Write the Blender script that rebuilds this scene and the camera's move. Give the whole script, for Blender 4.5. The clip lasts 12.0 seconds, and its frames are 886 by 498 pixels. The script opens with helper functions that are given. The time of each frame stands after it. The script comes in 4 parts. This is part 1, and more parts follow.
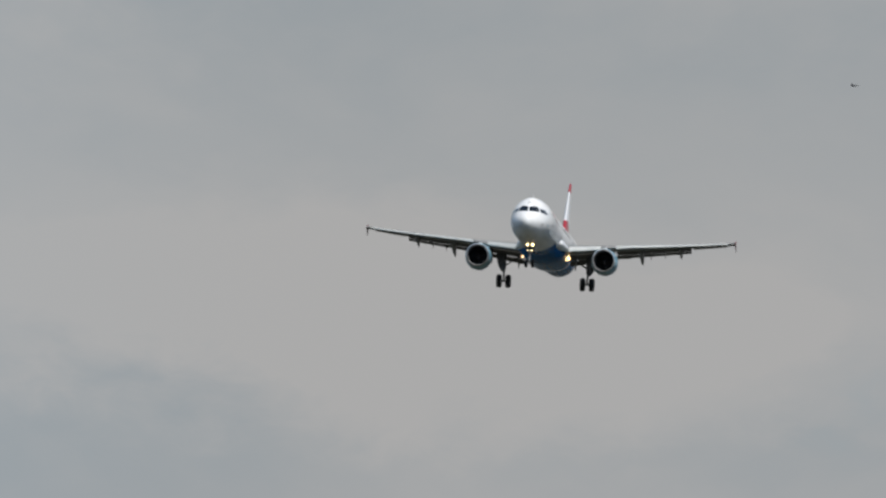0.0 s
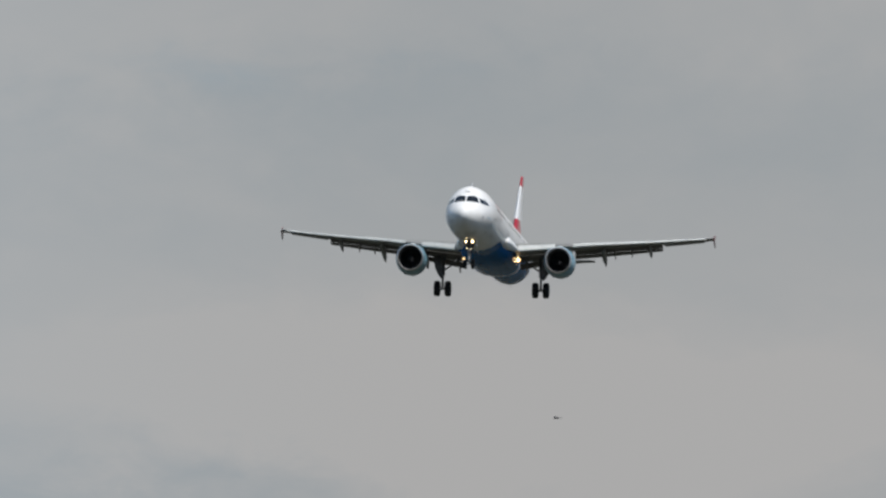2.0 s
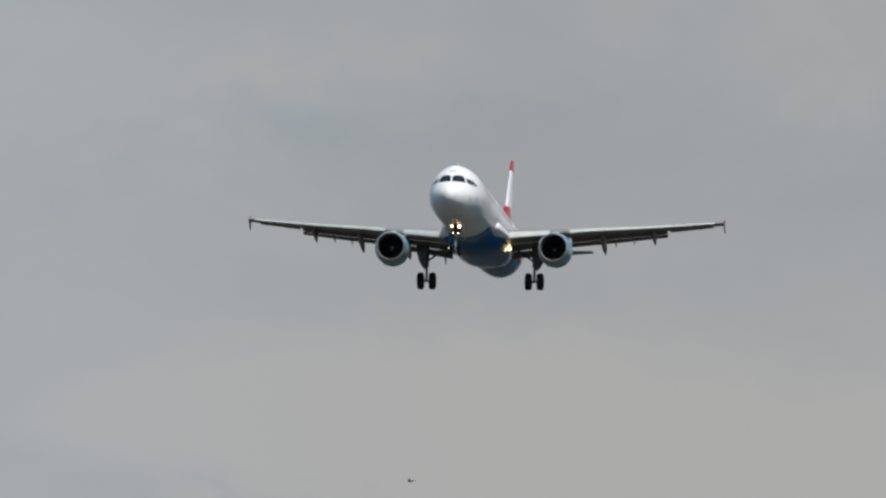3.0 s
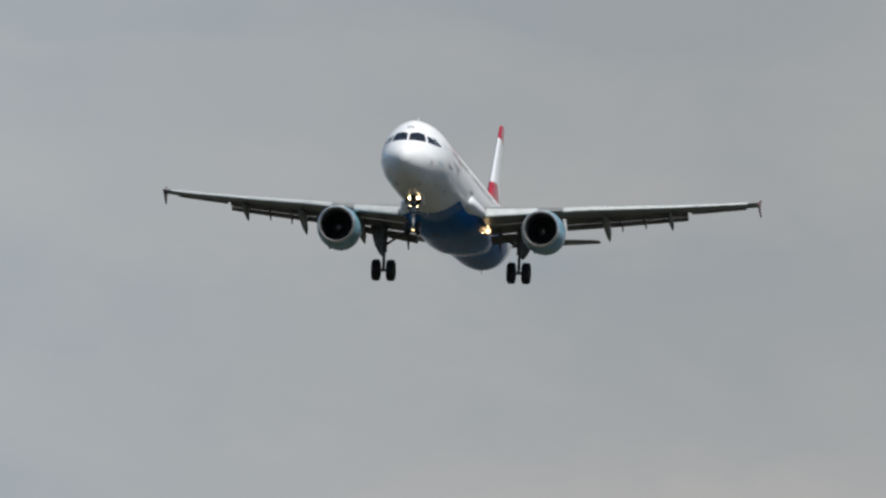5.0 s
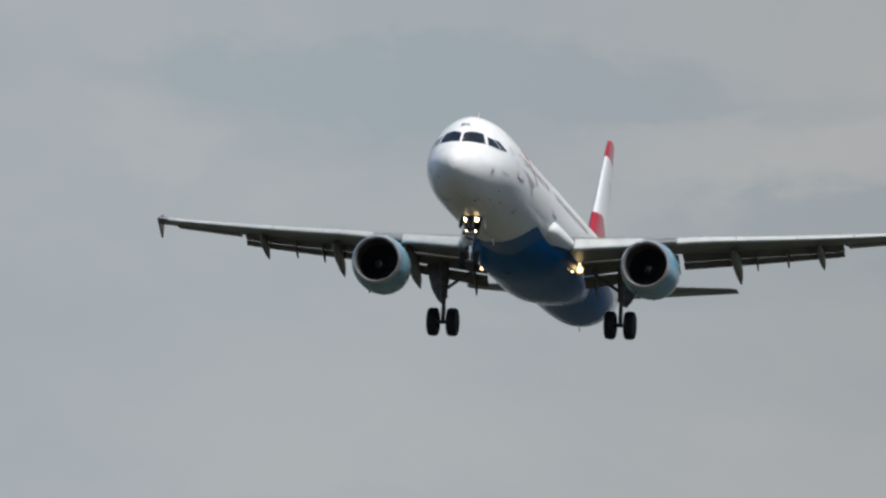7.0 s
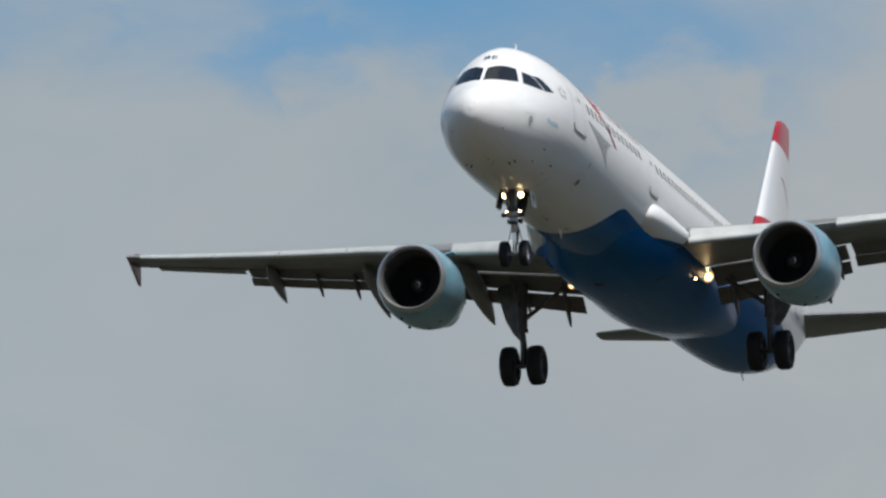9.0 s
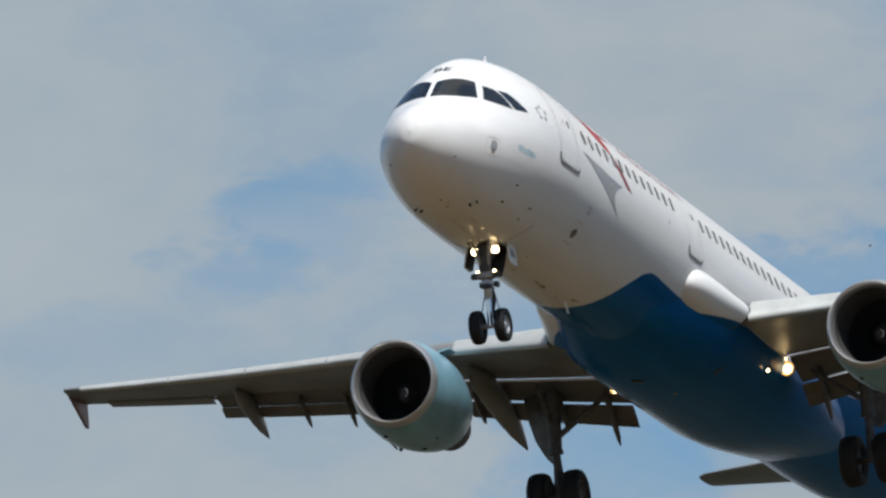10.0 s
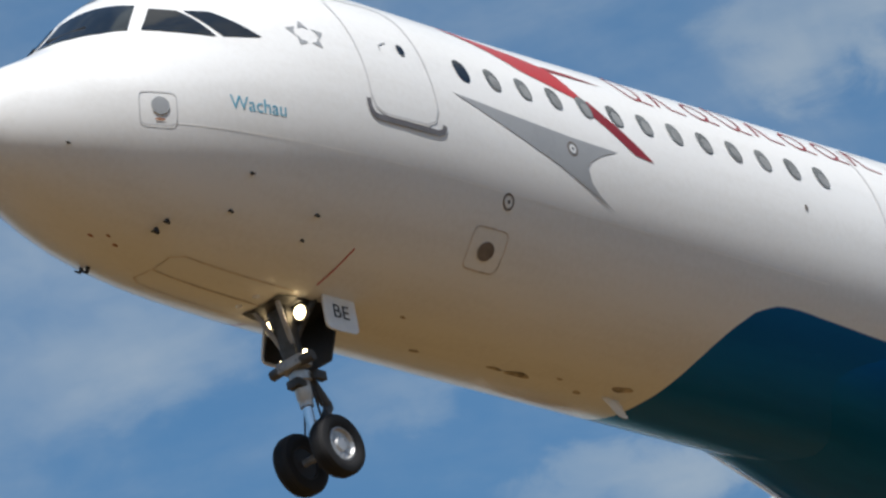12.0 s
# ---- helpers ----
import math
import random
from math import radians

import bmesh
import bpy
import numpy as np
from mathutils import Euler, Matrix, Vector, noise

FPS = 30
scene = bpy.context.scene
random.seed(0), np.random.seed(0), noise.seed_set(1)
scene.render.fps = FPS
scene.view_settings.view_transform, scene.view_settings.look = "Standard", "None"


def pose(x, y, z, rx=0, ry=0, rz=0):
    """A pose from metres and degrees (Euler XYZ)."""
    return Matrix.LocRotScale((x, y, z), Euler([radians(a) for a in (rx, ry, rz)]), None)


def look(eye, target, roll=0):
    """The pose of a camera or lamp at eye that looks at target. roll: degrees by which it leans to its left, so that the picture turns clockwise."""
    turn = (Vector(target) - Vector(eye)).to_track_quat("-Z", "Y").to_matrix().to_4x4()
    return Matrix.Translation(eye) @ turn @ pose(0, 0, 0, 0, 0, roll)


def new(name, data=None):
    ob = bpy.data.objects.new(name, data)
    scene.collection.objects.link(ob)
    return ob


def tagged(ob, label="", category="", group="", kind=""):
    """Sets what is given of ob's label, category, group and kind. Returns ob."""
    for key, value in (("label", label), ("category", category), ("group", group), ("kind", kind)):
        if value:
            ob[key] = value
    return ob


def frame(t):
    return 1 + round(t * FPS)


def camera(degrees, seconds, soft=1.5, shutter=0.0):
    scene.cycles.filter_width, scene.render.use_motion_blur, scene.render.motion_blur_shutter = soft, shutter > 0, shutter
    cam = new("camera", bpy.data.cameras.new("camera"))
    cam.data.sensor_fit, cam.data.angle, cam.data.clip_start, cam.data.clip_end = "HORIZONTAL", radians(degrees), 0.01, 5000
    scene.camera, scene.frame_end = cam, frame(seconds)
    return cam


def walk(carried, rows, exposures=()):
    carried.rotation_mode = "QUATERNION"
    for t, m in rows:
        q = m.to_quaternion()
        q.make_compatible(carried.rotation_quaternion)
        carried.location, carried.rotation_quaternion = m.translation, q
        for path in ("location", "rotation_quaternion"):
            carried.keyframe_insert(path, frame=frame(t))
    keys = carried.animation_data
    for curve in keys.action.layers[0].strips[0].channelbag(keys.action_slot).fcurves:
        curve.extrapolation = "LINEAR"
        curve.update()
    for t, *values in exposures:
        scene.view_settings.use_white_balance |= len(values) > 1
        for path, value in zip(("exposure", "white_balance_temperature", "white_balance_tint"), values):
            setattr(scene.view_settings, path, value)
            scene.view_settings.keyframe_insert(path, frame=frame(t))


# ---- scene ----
EYE = (0.0, 0.0, 1.7)


def aim(pan, tilt, lean):
    """The camera's pose on its tripod: pan to the left, tilt upwards, lean."""
    return pose(*EYE, 0, 0, pan) @ pose(0, 0, 0, tilt) @ pose(0, 0, 0, 0, lean) @ pose(0, 0, 0, 90)


AIM = [
    (0, 4.788, 5.050, -1.976),
    (0.25, 4.825, 5.122, -2.223),
    (0.5, 4.866, 5.192, -2.372),
    (0.75, 4.911, 5.254, -2.152),
    (1, 4.961, 5.318, -1.773),
    (1.25, 5.015, 5.378, -1.401),
    (1.5, 5.077, 5.435, -1.087),
    (1.75, 5.149, 5.492, -0.899),
    (2, 5.231, 5.548, -0.797),
    (2.25, 5.324, 5.605, -0.780),
    (2.5, 5.427, 5.663, -0.763),
    (2.75, 5.544, 5.724, -0.622),
    (3, 5.666, 5.787, -0.447),
    (3.25, 5.775, 5.846, -0.349),
    (3.5, 5.891, 5.915, -0.302),
    (3.75, 6.031, 6.000, -0.376),
    (4, 6.182, 6.089, -0.578),
    (4.25, 6.345, 6.185, -0.876),
    (4.5, 6.523, 6.289, -1.237),
    (4.75, 6.718, 6.403, -1.630),
    (5, 6.931, 6.529, -2.023),
    (5.25, 7.166, 6.667, -2.383),
    (5.3, 7.216, 6.696, -2.448),
    (5.5, 7.449, 6.857, -2.724),
    (5.75, 7.746, 7.062, -2.911),
    (6, 8.062, 7.281, -3.053),
    (6.25, 8.415, 7.541, -3.204),
    (6.5, 8.796, 7.780, -3.286),
    (6.75, 9.187, 7.886, -3.125),
    (7, 9.605, 7.924, -2.837),
    (7.2, 9.972, 7.918, -2.600),
    (7.25, 10.056, 7.954, -2.538),
    (7.5, 10.490, 8.139, -2.242),
    (7.75, 10.957, 8.342, -1.953),
    (8, 11.463, 8.569, -1.659),
    (8.25, 12.020, 8.827, -1.345),
    (8.5, 12.641, 9.125, -0.996),
    (8.75, 13.344, 9.476, -0.598),
    (8.8, 13.496, 9.554, -0.511),
    (9, 14.149, 9.925, 0.028),
    (9.25, 15.027, 10.464, 0.447),
    (9.5, 15.997, 11.054, 0.803),
    (9.75, 17.071, 11.656, 1.111),
    (10, 18.274, 12.291, 1.495),
    (10.25, 19.716, 12.936, 2.354),
    (10.5, 21.292, 13.676, 3.524),
    (10.75, 22.686, 14.577, 4.912),
    (11, 24.171, 15.631, 6.129),
    (11.25, 26.056, 16.892, 6.687),
    (11.5, 28.524, 18.240, 7.282),
    (11.75, 32.170, 19.582, 8.844),
    (12, 37.405, 21.028, 10.867),
]

EXPOSE = [(0, 0.0), (8, 0.02), (9.5, 0.06), (10.5, 0.15), (11, 0.16), (11.5, 0.16), (12, 0.23)]
cam = camera(4.913, 12.0, soft=2.5)
walk(cam, [(t, aim(a, b, c)) for t, a, b, c in AIM], EXPOSE)

# ---- daylight: broken cloud, a high sun behind the camera ----
SUN_EL, SUN_AZ = 56.0, 147.0
sun_way = Vector((math.sin(radians(SUN_AZ)) * math.cos(radians(SUN_EL)), math.cos(radians(SUN_AZ)) * math.cos(radians(SUN_EL)), math.sin(radians(SUN_EL))))
sun = new("sun", bpy.data.lights.new("sun", "SUN"))
sun.data.energy, sun.data.angle, sun.data.color = 4.2, radians(3.0), (1.0, 0.97, 0.93)
sun.matrix_world = look(sun_way * 500, (0, 0, 0))


class Graph:
    """A small helper that writes node trees."""

    def __init__(self, tree):
        self.tree = tree
        tree.nodes.clear()

    def add(self, kind, **sets):
        n = self.tree.nodes.new(kind)
        for key, value in sets.items():
            self.put(n.inputs[key.replace("_", " ")], value)
        return n

    def put(self, socket, value):
        if isinstance(value, bpy.types.NodeSocket):
            self.tree.links.new(value, socket)
        else:
            socket.default_value = value

    def math(self, op, a, b=0.0, c=0.0, clamp=False):
        n = self.tree.nodes.new("ShaderNodeMath")
        n.operation, n.use_clamp = op, clamp
        for s, v in zip(n.inputs, (a, b, c)):
            self.put(s, v)
        return n.outputs[0]

    def mix(self, fac, a, b):
        n = self.tree.nodes.new("ShaderNodeMix")
        n.data_type = "RGBA"
        self.put(n.inputs[0], fac), self.put(n.inputs[6], a), self.put(n.inputs[7], b)
        return n.outputs[2]

    def ramp(self, fac, stops, smooth=True):
        n = self.tree.nodes.new("ShaderNodeValToRGB")
        n.color_ramp.interpolation = "EASE" if smooth else "LINEAR"
        el = n.color_ramp.elements
        while len(el) < len(stops):
            el.new(0.5)
        for e, (p, c) in zip(el, stops):
            e.position, e.color = p, (c if len(c) == 4 else (*c, 1))
        self.put(n.inputs[0], fac)
        return n.outputs[0]

    def noise(self, vector, scale, detail=4.0, rough=0.55, warp=0.0):
        n = self.tree.nodes.new("ShaderNodeTexNoise")
        self.put(n.inputs["Vector"], vector)
        for k, v in (("Scale", scale), ("Detail", detail), ("Roughness", rough), ("Distortion", warp)):
            n.inputs[k].default_value = v
        return n.outputs["Fac"]

    def step(self, value, low, high):
        n = self.tree.nodes.new("ShaderNodeMapRange")
        n.interpolation_type = "SMOOTHSTEP"
        self.put(n.inputs[0], value), self.put(n.inputs[1], low), self.put(n.inputs[2], high)
        return n.outputs[0]


def sky():
    # bearing to the left, height, half width, half height in degrees, weight
    CLOUD_BANKS = [
        (15.59, 10.27, 1.53, 0.56, 0.55), (14.48, 10.71, 0.35, 0.34, 0.50), (12.85, 10.68, 0.35, 0.28, 0.55), (12.67, 9.30, 2.22, 0.81, 0.35),
        (15.69, 9.05, 2.22, 0.69, 0.30), (17.05, 12.40, 1.60, 0.14, 0.35), (18.37, 11.36, 0.26, 0.41, 0.35), (16.46, 11.13, 0.32, 0.34, 0.30),
        (13.62, 12.30, 0.29, 0.16, 0.40), (17.23, 10.01, 2.07, 0.53, 0.40), (16.75, 13.00, 0.96, 0.56, 0.35), (23.53, 14.37, 0.55, 0.25, 0.20),
        (22.15, 13.60, 0.55, 0.38, 0.25), (25.64, 16.69, 1.24, 0.47, 0.30), (30.06, 17.51, 1.08, 0.31, 0.50), (29.14, 17.72, 0.66, 0.25, 0.35),
        (30.59, 18.83, 0.36, 0.31, 0.42), (30.85, 19.74, 0.30, 0.19, 0.40), (27.25, 19.10, 0.43, 0.22, 0.35),
    ]
    FAR_CLOUD_BANKS = [
        (34.96, 21.79, 0.51, 0.28, 0.55), (39.26, 20.72, 0.60, 0.28, 0.28), (36.43, 19.54, 0.63, 0.19, 0.60), (37.83, 20.34, 0.37, 0.19, 0.30),
    ]
    BLUE_GAPS = [
        (12.66, 11.21, 1.34, 0.28, 0.50), (14.86, 10.96, 0.54, 0.19, 0.45), (16.89, 11.91, 1.34, 0.38, 0.35), (17.45, 11.11, 0.80, 0.34, 0.30),
        (14.24, 11.72, 0.80, 0.47, 0.35), (18.99, 12.47, 0.39, 0.19, 0.55), (19.41, 12.16, 0.29, 0.16, 0.50), (20.41, 11.84, 0.61, 0.22, 0.35),
        (26.16, 15.94, 0.29, 0.17, 0.55), (26.70, 15.63, 0.15, 0.23, 0.50), (25.85, 14.98, 0.19, 0.28, 0.50), (25.18, 15.17, 0.26, 0.13, 0.30),
    ]
    LIGHT_STREAKS = [
        (4.09, 4.45, 2.20, 0.38, 0.50), (6.15, 4.91, 1.42, 0.41, 0.35), (6.83, 3.88, 1.32, 0.34, -0.65), (4.77, 6.03, 2.84, 0.44, -0.30),
        (7.42, 6.72, 1.58, 0.34, 0.30), (4.89, 4.83, 2.20, 0.34, 0.40), (5.71, 7.94, 0.95, 0.25, -0.50), (8.40, 7.91, 1.27, 0.19, -0.35),
        (8.64, 6.43, 1.89, 0.63, 0.25), (7.36, 8.54, 1.27, 0.19, 0.75), (9.44, 8.75, 1.59, 0.25, -0.50), (7.18, 8.17, 0.95, 0.13, -0.35),
        (9.92, 8.85, 1.33, 0.16, -0.50), (11.33, 8.56, 0.35, 0.19, 0.40), (10.46, 7.01, 1.33, 0.34, 0.30),
    ]
    world = bpy.data.worlds.new("sky")
    scene.world = world
    world.use_nodes = True
    g = Graph(world.node_tree)
    way = g.add("ShaderNodeTexCoord").outputs["Generated"]
    air = g.add("ShaderNodeTexSky")
    air.sky_type, air.sun_disc, air.sun_elevation, air.sun_rotation = "NISHITA", False, radians(SUN_EL), radians(SUN_AZ)
    air.air_density, air.dust_density, air.ozone_density = 1.0, 0.1, 2.0
    clear = air.outputs[0]
    tint = g.add("ShaderNodeMix")
    tint.data_type, tint.blend_type = "RGBA", "MULTIPLY"
    g.put(tint.inputs[0], 1.0), g.put(tint.inputs[6], clear), g.put(tint.inputs[7], (0.049, 0.074, 0.084, 1))
    sep = g.add("ShaderNodeSeparateXYZ", Vector=way)
    # the cloud deck breaks up towards the west of the approach
    turn = g.math("DEGREES", g.math("ARCTAN2", g.math("MULTIPLY", sep.outputs[0], -1.0), sep.outputs[1]))
    rise = g.math("DEGREES", g.math("ARCSINE", sep.outputs[2]))
    flat = g.add("ShaderNodeMapping", Vector=way, Scale=(1.0, 1.0, 1.8)).outputs[0]
    big = g.noise(flat, 10.0, 2.0, 0.5, 0.3)
    mid = g.noise(flat, 26.0, 5.0, 0.52, 0.5)
    fine = g.noise(flat, 80.0, 5.0, 0.55, 0.2)
    puff = g.noise(flat, 150.0, 5.0, 0.58, 0.4)
    ragged_turn = g.math("ADD", turn, g.math("ADD", g.math("MULTIPLY", g.math("SUBTRACT", fine, 0.5), 1.3), g.math("MULTIPLY", g.math("SUBTRACT", puff, 0.5), 0.4)))
    ragged_rise = g.math("ADD", rise, g.math("ADD", g.math("MULTIPLY", g.math("SUBTRACT", puff, 0.5), 0.5), g.math("MULTIPLY", g.math("SUBTRACT", mid, 0.5), 0.6)))

    def gather(banks):
        """The sum of soft ragged ovals: bearing, height, half width, half height (degrees), weight."""
        total = 0.0
        for a, e, wide, tall, weight in banks:
            u = g.math("DIVIDE", g.math("SUBTRACT", ragged_turn, a), wide)
            v = g.math("DIVIDE", g.math("SUBTRACT", ragged_rise, e), tall)
            d = g.math("MULTIPLY_ADD", u, u, g.math("MULTIPLY", v, v))
            total = g.math("MULTIPLY_ADD", g.step(d, 2.8, 0.0), weight, total)
        return total

    shape = g.math("ADD", g.math("ADD", g.math("MULTIPLY", big, 0.40), g.math("MULTIPLY", mid, 0.42)), g.math("ADD", g.math("MULTIPLY", fine, 0.12), g.math("MULTIPLY", puff, 0.08)))
    grey = (0.0, 0.0, 0.0)
    gap = [(0.0, (0.96,) * 3), (0.452, (0.94,) * 3), (0.475, grey), (0.520, grey), (0.530, (0.10,) * 3), (0.536, (0.62,) * 3), (0.545, (0.60,) * 3), (0.552, (0.26,) * 3), (0.558, (0.10,) * 3), (0.570, (0.14,) * 3), (0.578, (0.80,) * 3), (0.60, (0.97,) * 3), (0.62, (0.92,) * 3), (1.0, (0.96,) * 3)]
    thin = g.ramp(g.math("ADD", g.math("DIVIDE", turn, 360.0), 0.5, clamp=True), gap, smooth=False)
    thin = g.math("MULTIPLY", thin, g.step(g.math("ADD", sep.outputs[2], g.math("MULTIPLY", g.math("SUBTRACT", mid, 0.5), 0.03)), 0.160, 0.186))
    banks = g.math("MULTIPLY", gather(CLOUD_BANKS), 0.75)
    far_banks = g.math("MULTIPLY", gather(FAR_CLOUD_BANKS), 0.65)
    gaps = g.math("MULTIPLY", gather(BLUE_GAPS), 0.62)
    thin = g.math("ADD", g.math("SUBTRACT", g.math("SUBTRACT", thin, banks), far_banks), gaps, clamp=True)
    cover = g.math("SUBTRACT", shape, g.math("MULTIPLY", thin, 0.45))
    cloud = g.step(g.math("SUBTRACT", cover, g.math("MULTIPLY", g.step(turn, 25.0, 28.5), 0.06)), -0.06, 0.44)
    light = g.math("ADD", g.math("ADD", 0.5, g.math("MULTIPLY", g.math("SUBTRACT", shape, 0.51), 3.2)), g.math("MULTIPLY", gather(LIGHT_STREAKS), 0.85), clamp=True)
    tone = g.mix(light, (0.330, 0.382, 0.420, 1), (0.405, 0.430, 0.448, 1))
    warm = g.mix(light, (0.318, 0.344, 0.362, 1), (0.405, 0.402, 0.400, 1))
    tone = g.mix(g.step(turn, 5.0, 11.0), warm, tone)
    cool = g.mix(light, (0.322, 0.388, 0.440, 1), (0.395, 0.445, 0.485, 1))
    tone = g.mix(g.step(turn, 12.0, 22.0), tone, cool)
    col = g.mix(cloud, tint.outputs[2], tone)
    back = g.add("ShaderNodeBackground", Color=col, Strength=1.0)
    out = g.add("ShaderNodeOutputWorld")
    world.node_tree.links.new(back.outputs[0], out.inputs[0])


sky()


# ---- materials ----
def plain(name, colour, rough=0.4, metal=0.0, vary=0.06, scale=1.2, bump=0.0, coat=0.0, streak=False):
    """Painted, metal or rubber surfaces: two scales of variation and a little relief."""
    m = bpy.data.materials.new(name)
    m.use_nodes = True
    g = Graph(m.node_tree)
    at = g.add("ShaderNodeTexCoord").outputs["Object"]
    if streak:
        at = g.add("ShaderNodeMapping", Vector=at, Scale=(1.0, 0.18, 1.0)).outputs[0]
    n1, n2 = g.noise(at, scale, 5), g.noise(at, scale * 11, 3)
    amount = g.math("ADD", g.math("MULTIPLY", n1, 0.7), g.math("MULTIPLY", n2, 0.3))
    dark = tuple(c * (1 - 2.2 * vary) for c in colour)
    light = tuple(min(c * (1 + 1.2 * vary), 1) for c in colour)
    col = g.mix(g.step(amount, 0.32, 0.62), (*dark, 1), (*light, 1))
    b = g.add("ShaderNodeBsdfPrincipled", Metallic=metal)
    g.put(b.inputs["Base Color"], col)
    g.put(b.inputs["Roughness"], g.math("ADD", rough - 0.06, g.math("MULTIPLY", n2, 0.12)))
    b.inputs["Coat Weight"].default_value = coat
    b.inputs["Coat Roughness"].default_value = 0.08
    if bump:
        bp = g.add("ShaderNodeBump", Strength=bump, Distance=0.01, Height=n2)
        g.put(b.inputs["Normal"], bp.outputs[0])
    m.node_tree.links.new(b.outputs[0], g.add("ShaderNodeOutputMaterial").inputs[0])
    return m


def lamp_glass(name, colour, power):
    m = bpy.data.materials.new(name)
    m.use_nodes = True
    g = Graph(m.node_tree)
    e = g.add("ShaderNodeEmission", Color=(*colour, 1), Strength=power)
    m.node_tree.links.new(e.outputs[0], g.add("ShaderNodeOutputMaterial").inputs[0])
    return m


BLUE, RED, WHITE = (0.004, 0.102, 0.285), (0.44, 0.020, 0.028), (0.80, 0.80, 0.79)


def livery(name, drop=0.0):
    """White fuselage paint with the blue belly; y is metres behind the nose, z height over the middle line."""
    m = bpy.data.materials.new(name)
    m.use_nodes = True
    g = Graph(m.node_tree)
    at = g.add("ShaderNodeTexCoord").outputs["Object"]
    sep = g.add("ShaderNodeSeparateXYZ", Vector=at)
    edge = g.tree.nodes.new("ShaderNodeFloatCurve")
    pts = [(11.1, -2.15), (11.36, -1.90), (11.54, -1.68), (11.83, -1.43), (12.15, -1.26), (12.6, -1.18), (13.3, -1.20), (14.7, -1.25), (17.0, -1.22), (22.0, -1.25), (28.0, -0.80), (31.0, -0.62), (34.0, -0.78), (36.0, -1.20), (37.4, -1.9)]
    c = edge.mapping.curves[0]
    while len(c.points) < len(pts) + 2:
        c.points.new(0.5, 0.5)
    allp = [(0.0, 0.0)] + [((s - 8) / 30.0, (z + 2.4) / 2.4) for s, z in pts] + [(1.0, 0.0)]
    for p, (x, y) in zip(c.points, allp):
        p.location = (x, y)
    edge.mapping.update()
    g.put(edge.inputs["Value"], g.math("DIVIDE", g.math("SUBTRACT", sep.outputs[1], 8.0), 30.0, clamp=True))
    line = g.math("SUBTRACT", g.math("MULTIPLY", edge.outputs[0], 2.4), 2.4 + drop)
    blue = g.step(g.math("SUBTRACT", line, sep.outputs[2]), -0.012, 0.012)
    long = g.add("ShaderNodeMapping", Vector=at, Scale=(1.0, 0.12, 1.0)).outputs[0]
    grime, fine = g.noise(long, 1.6, 6, 0.6), g.noise(at, 14.0, 4)
    dirt = g.math("MULTIPLY", g.step(g.math("ADD", g.math("MULTIPLY", grime, 0.7), g.math("MULTIPLY", fine, 0.3)), 0.40, 0.68), 0.17)
    white = g.mix(dirt, (*WHITE, 1), (0.42, 0.38, 0.32, 1))
    bluec = g.mix(g.step(grime, 0.35, 0.7), (*BLUE, 1), (0.006, 0.128, 0.350, 1))
    b = g.add("ShaderNodeBsdfPrincipled")
    g.put(b.inputs["Base Color"], g.mix(blue, white, bluec))
    g.put(b.inputs["Roughness"], g.math("ADD", 0.11, g.math("MULTIPLY", grime, 0.14)))
    g.put(b.inputs["Specular IOR Level"], g.math("SUBTRACT", 0.16, g.math("MULTIPLY", blue, 0.125)))
    bp = g.add("ShaderNodeBump", Strength=0.05, Distance=0.02, Height=grime)
    g.put(b.inputs["Normal"], bp.outputs[0])
    m.node_tree.links.new(b.outputs[0], g.add("ShaderNodeOutputMaterial").inputs[0])
    return m


def fin_paint(name):
    """White fin with a red top, a red sweep at its foot and a thin dark-red curve between."""
    m = bpy.data.materials.new(name)
    m.use_nodes = True
    g = Graph(m.node_tree)
    at = g.add("ShaderNodeTexCoord").outputs["Object"]
    sep = g.add("ShaderNodeSeparateXYZ", Vector=at)
    s, z = sep.outputs[1], sep.outputs[2]
    top = g.step(g.math("ADD", z, g.math("MULTIPLY", g.math("SUBTRACT", s, 40.7), 0.10)), 6.88, 6.92)
    slope = g.math("MULTIPLY", g.math("MAXIMUM", g.math("SUBTRACT", s, 39.4), 0.0), 0.6)
    foot = g.step(g.math("SUBTRACT", g.math("SUBTRACT", 3.85, slope), z), -0.02, 0.02)
    droop = g.math("MULTIPLY", g.math("POWER", g.math("MAXIMUM", g.math("SUBTRACT", s, 41.0), 0.0), 3.0), 0.15)
    bow = g.math("ABSOLUTE", g.math("SUBTRACT", g.math("SUBTRACT", z, 5.74), g.math("MULTIPLY", droop, -1.0)))
    half = g.math("MULTIPLY", g.step(s, 40.9, 42.2), 0.11)
    curve = g.math("MULTIPLY", g.math("MULTIPLY", g.step(g.math("SUBTRACT", half, bow), -0.01, 0.02), g.step(s, 40.95, 41.05)), g.step(s, 42.75, 42.65))
    red = g.math("MAXIMUM", top, foot)
    n = g.noise(at, 1.4, 5)
    white = g.mix(g.math("MULTIPLY", n, 0.12), (*WHITE, 1), (0.5, 0.48, 0.45, 1))
    col = g.mix(curve, g.mix(red, white, (*RED, 1)), (0.20, 0.085, 0.085, 1))
    b = g.add("ShaderNodeBsdfPrincipled", Roughness=0.3)
    g.put(b.inputs["Base Color"], col)
    b.inputs["Coat Weight"].default_value = 0.3
    m.node_tree.links.new(b.outputs[0], g.add("ShaderNodeOutputMaterial").inputs[0])
    return m


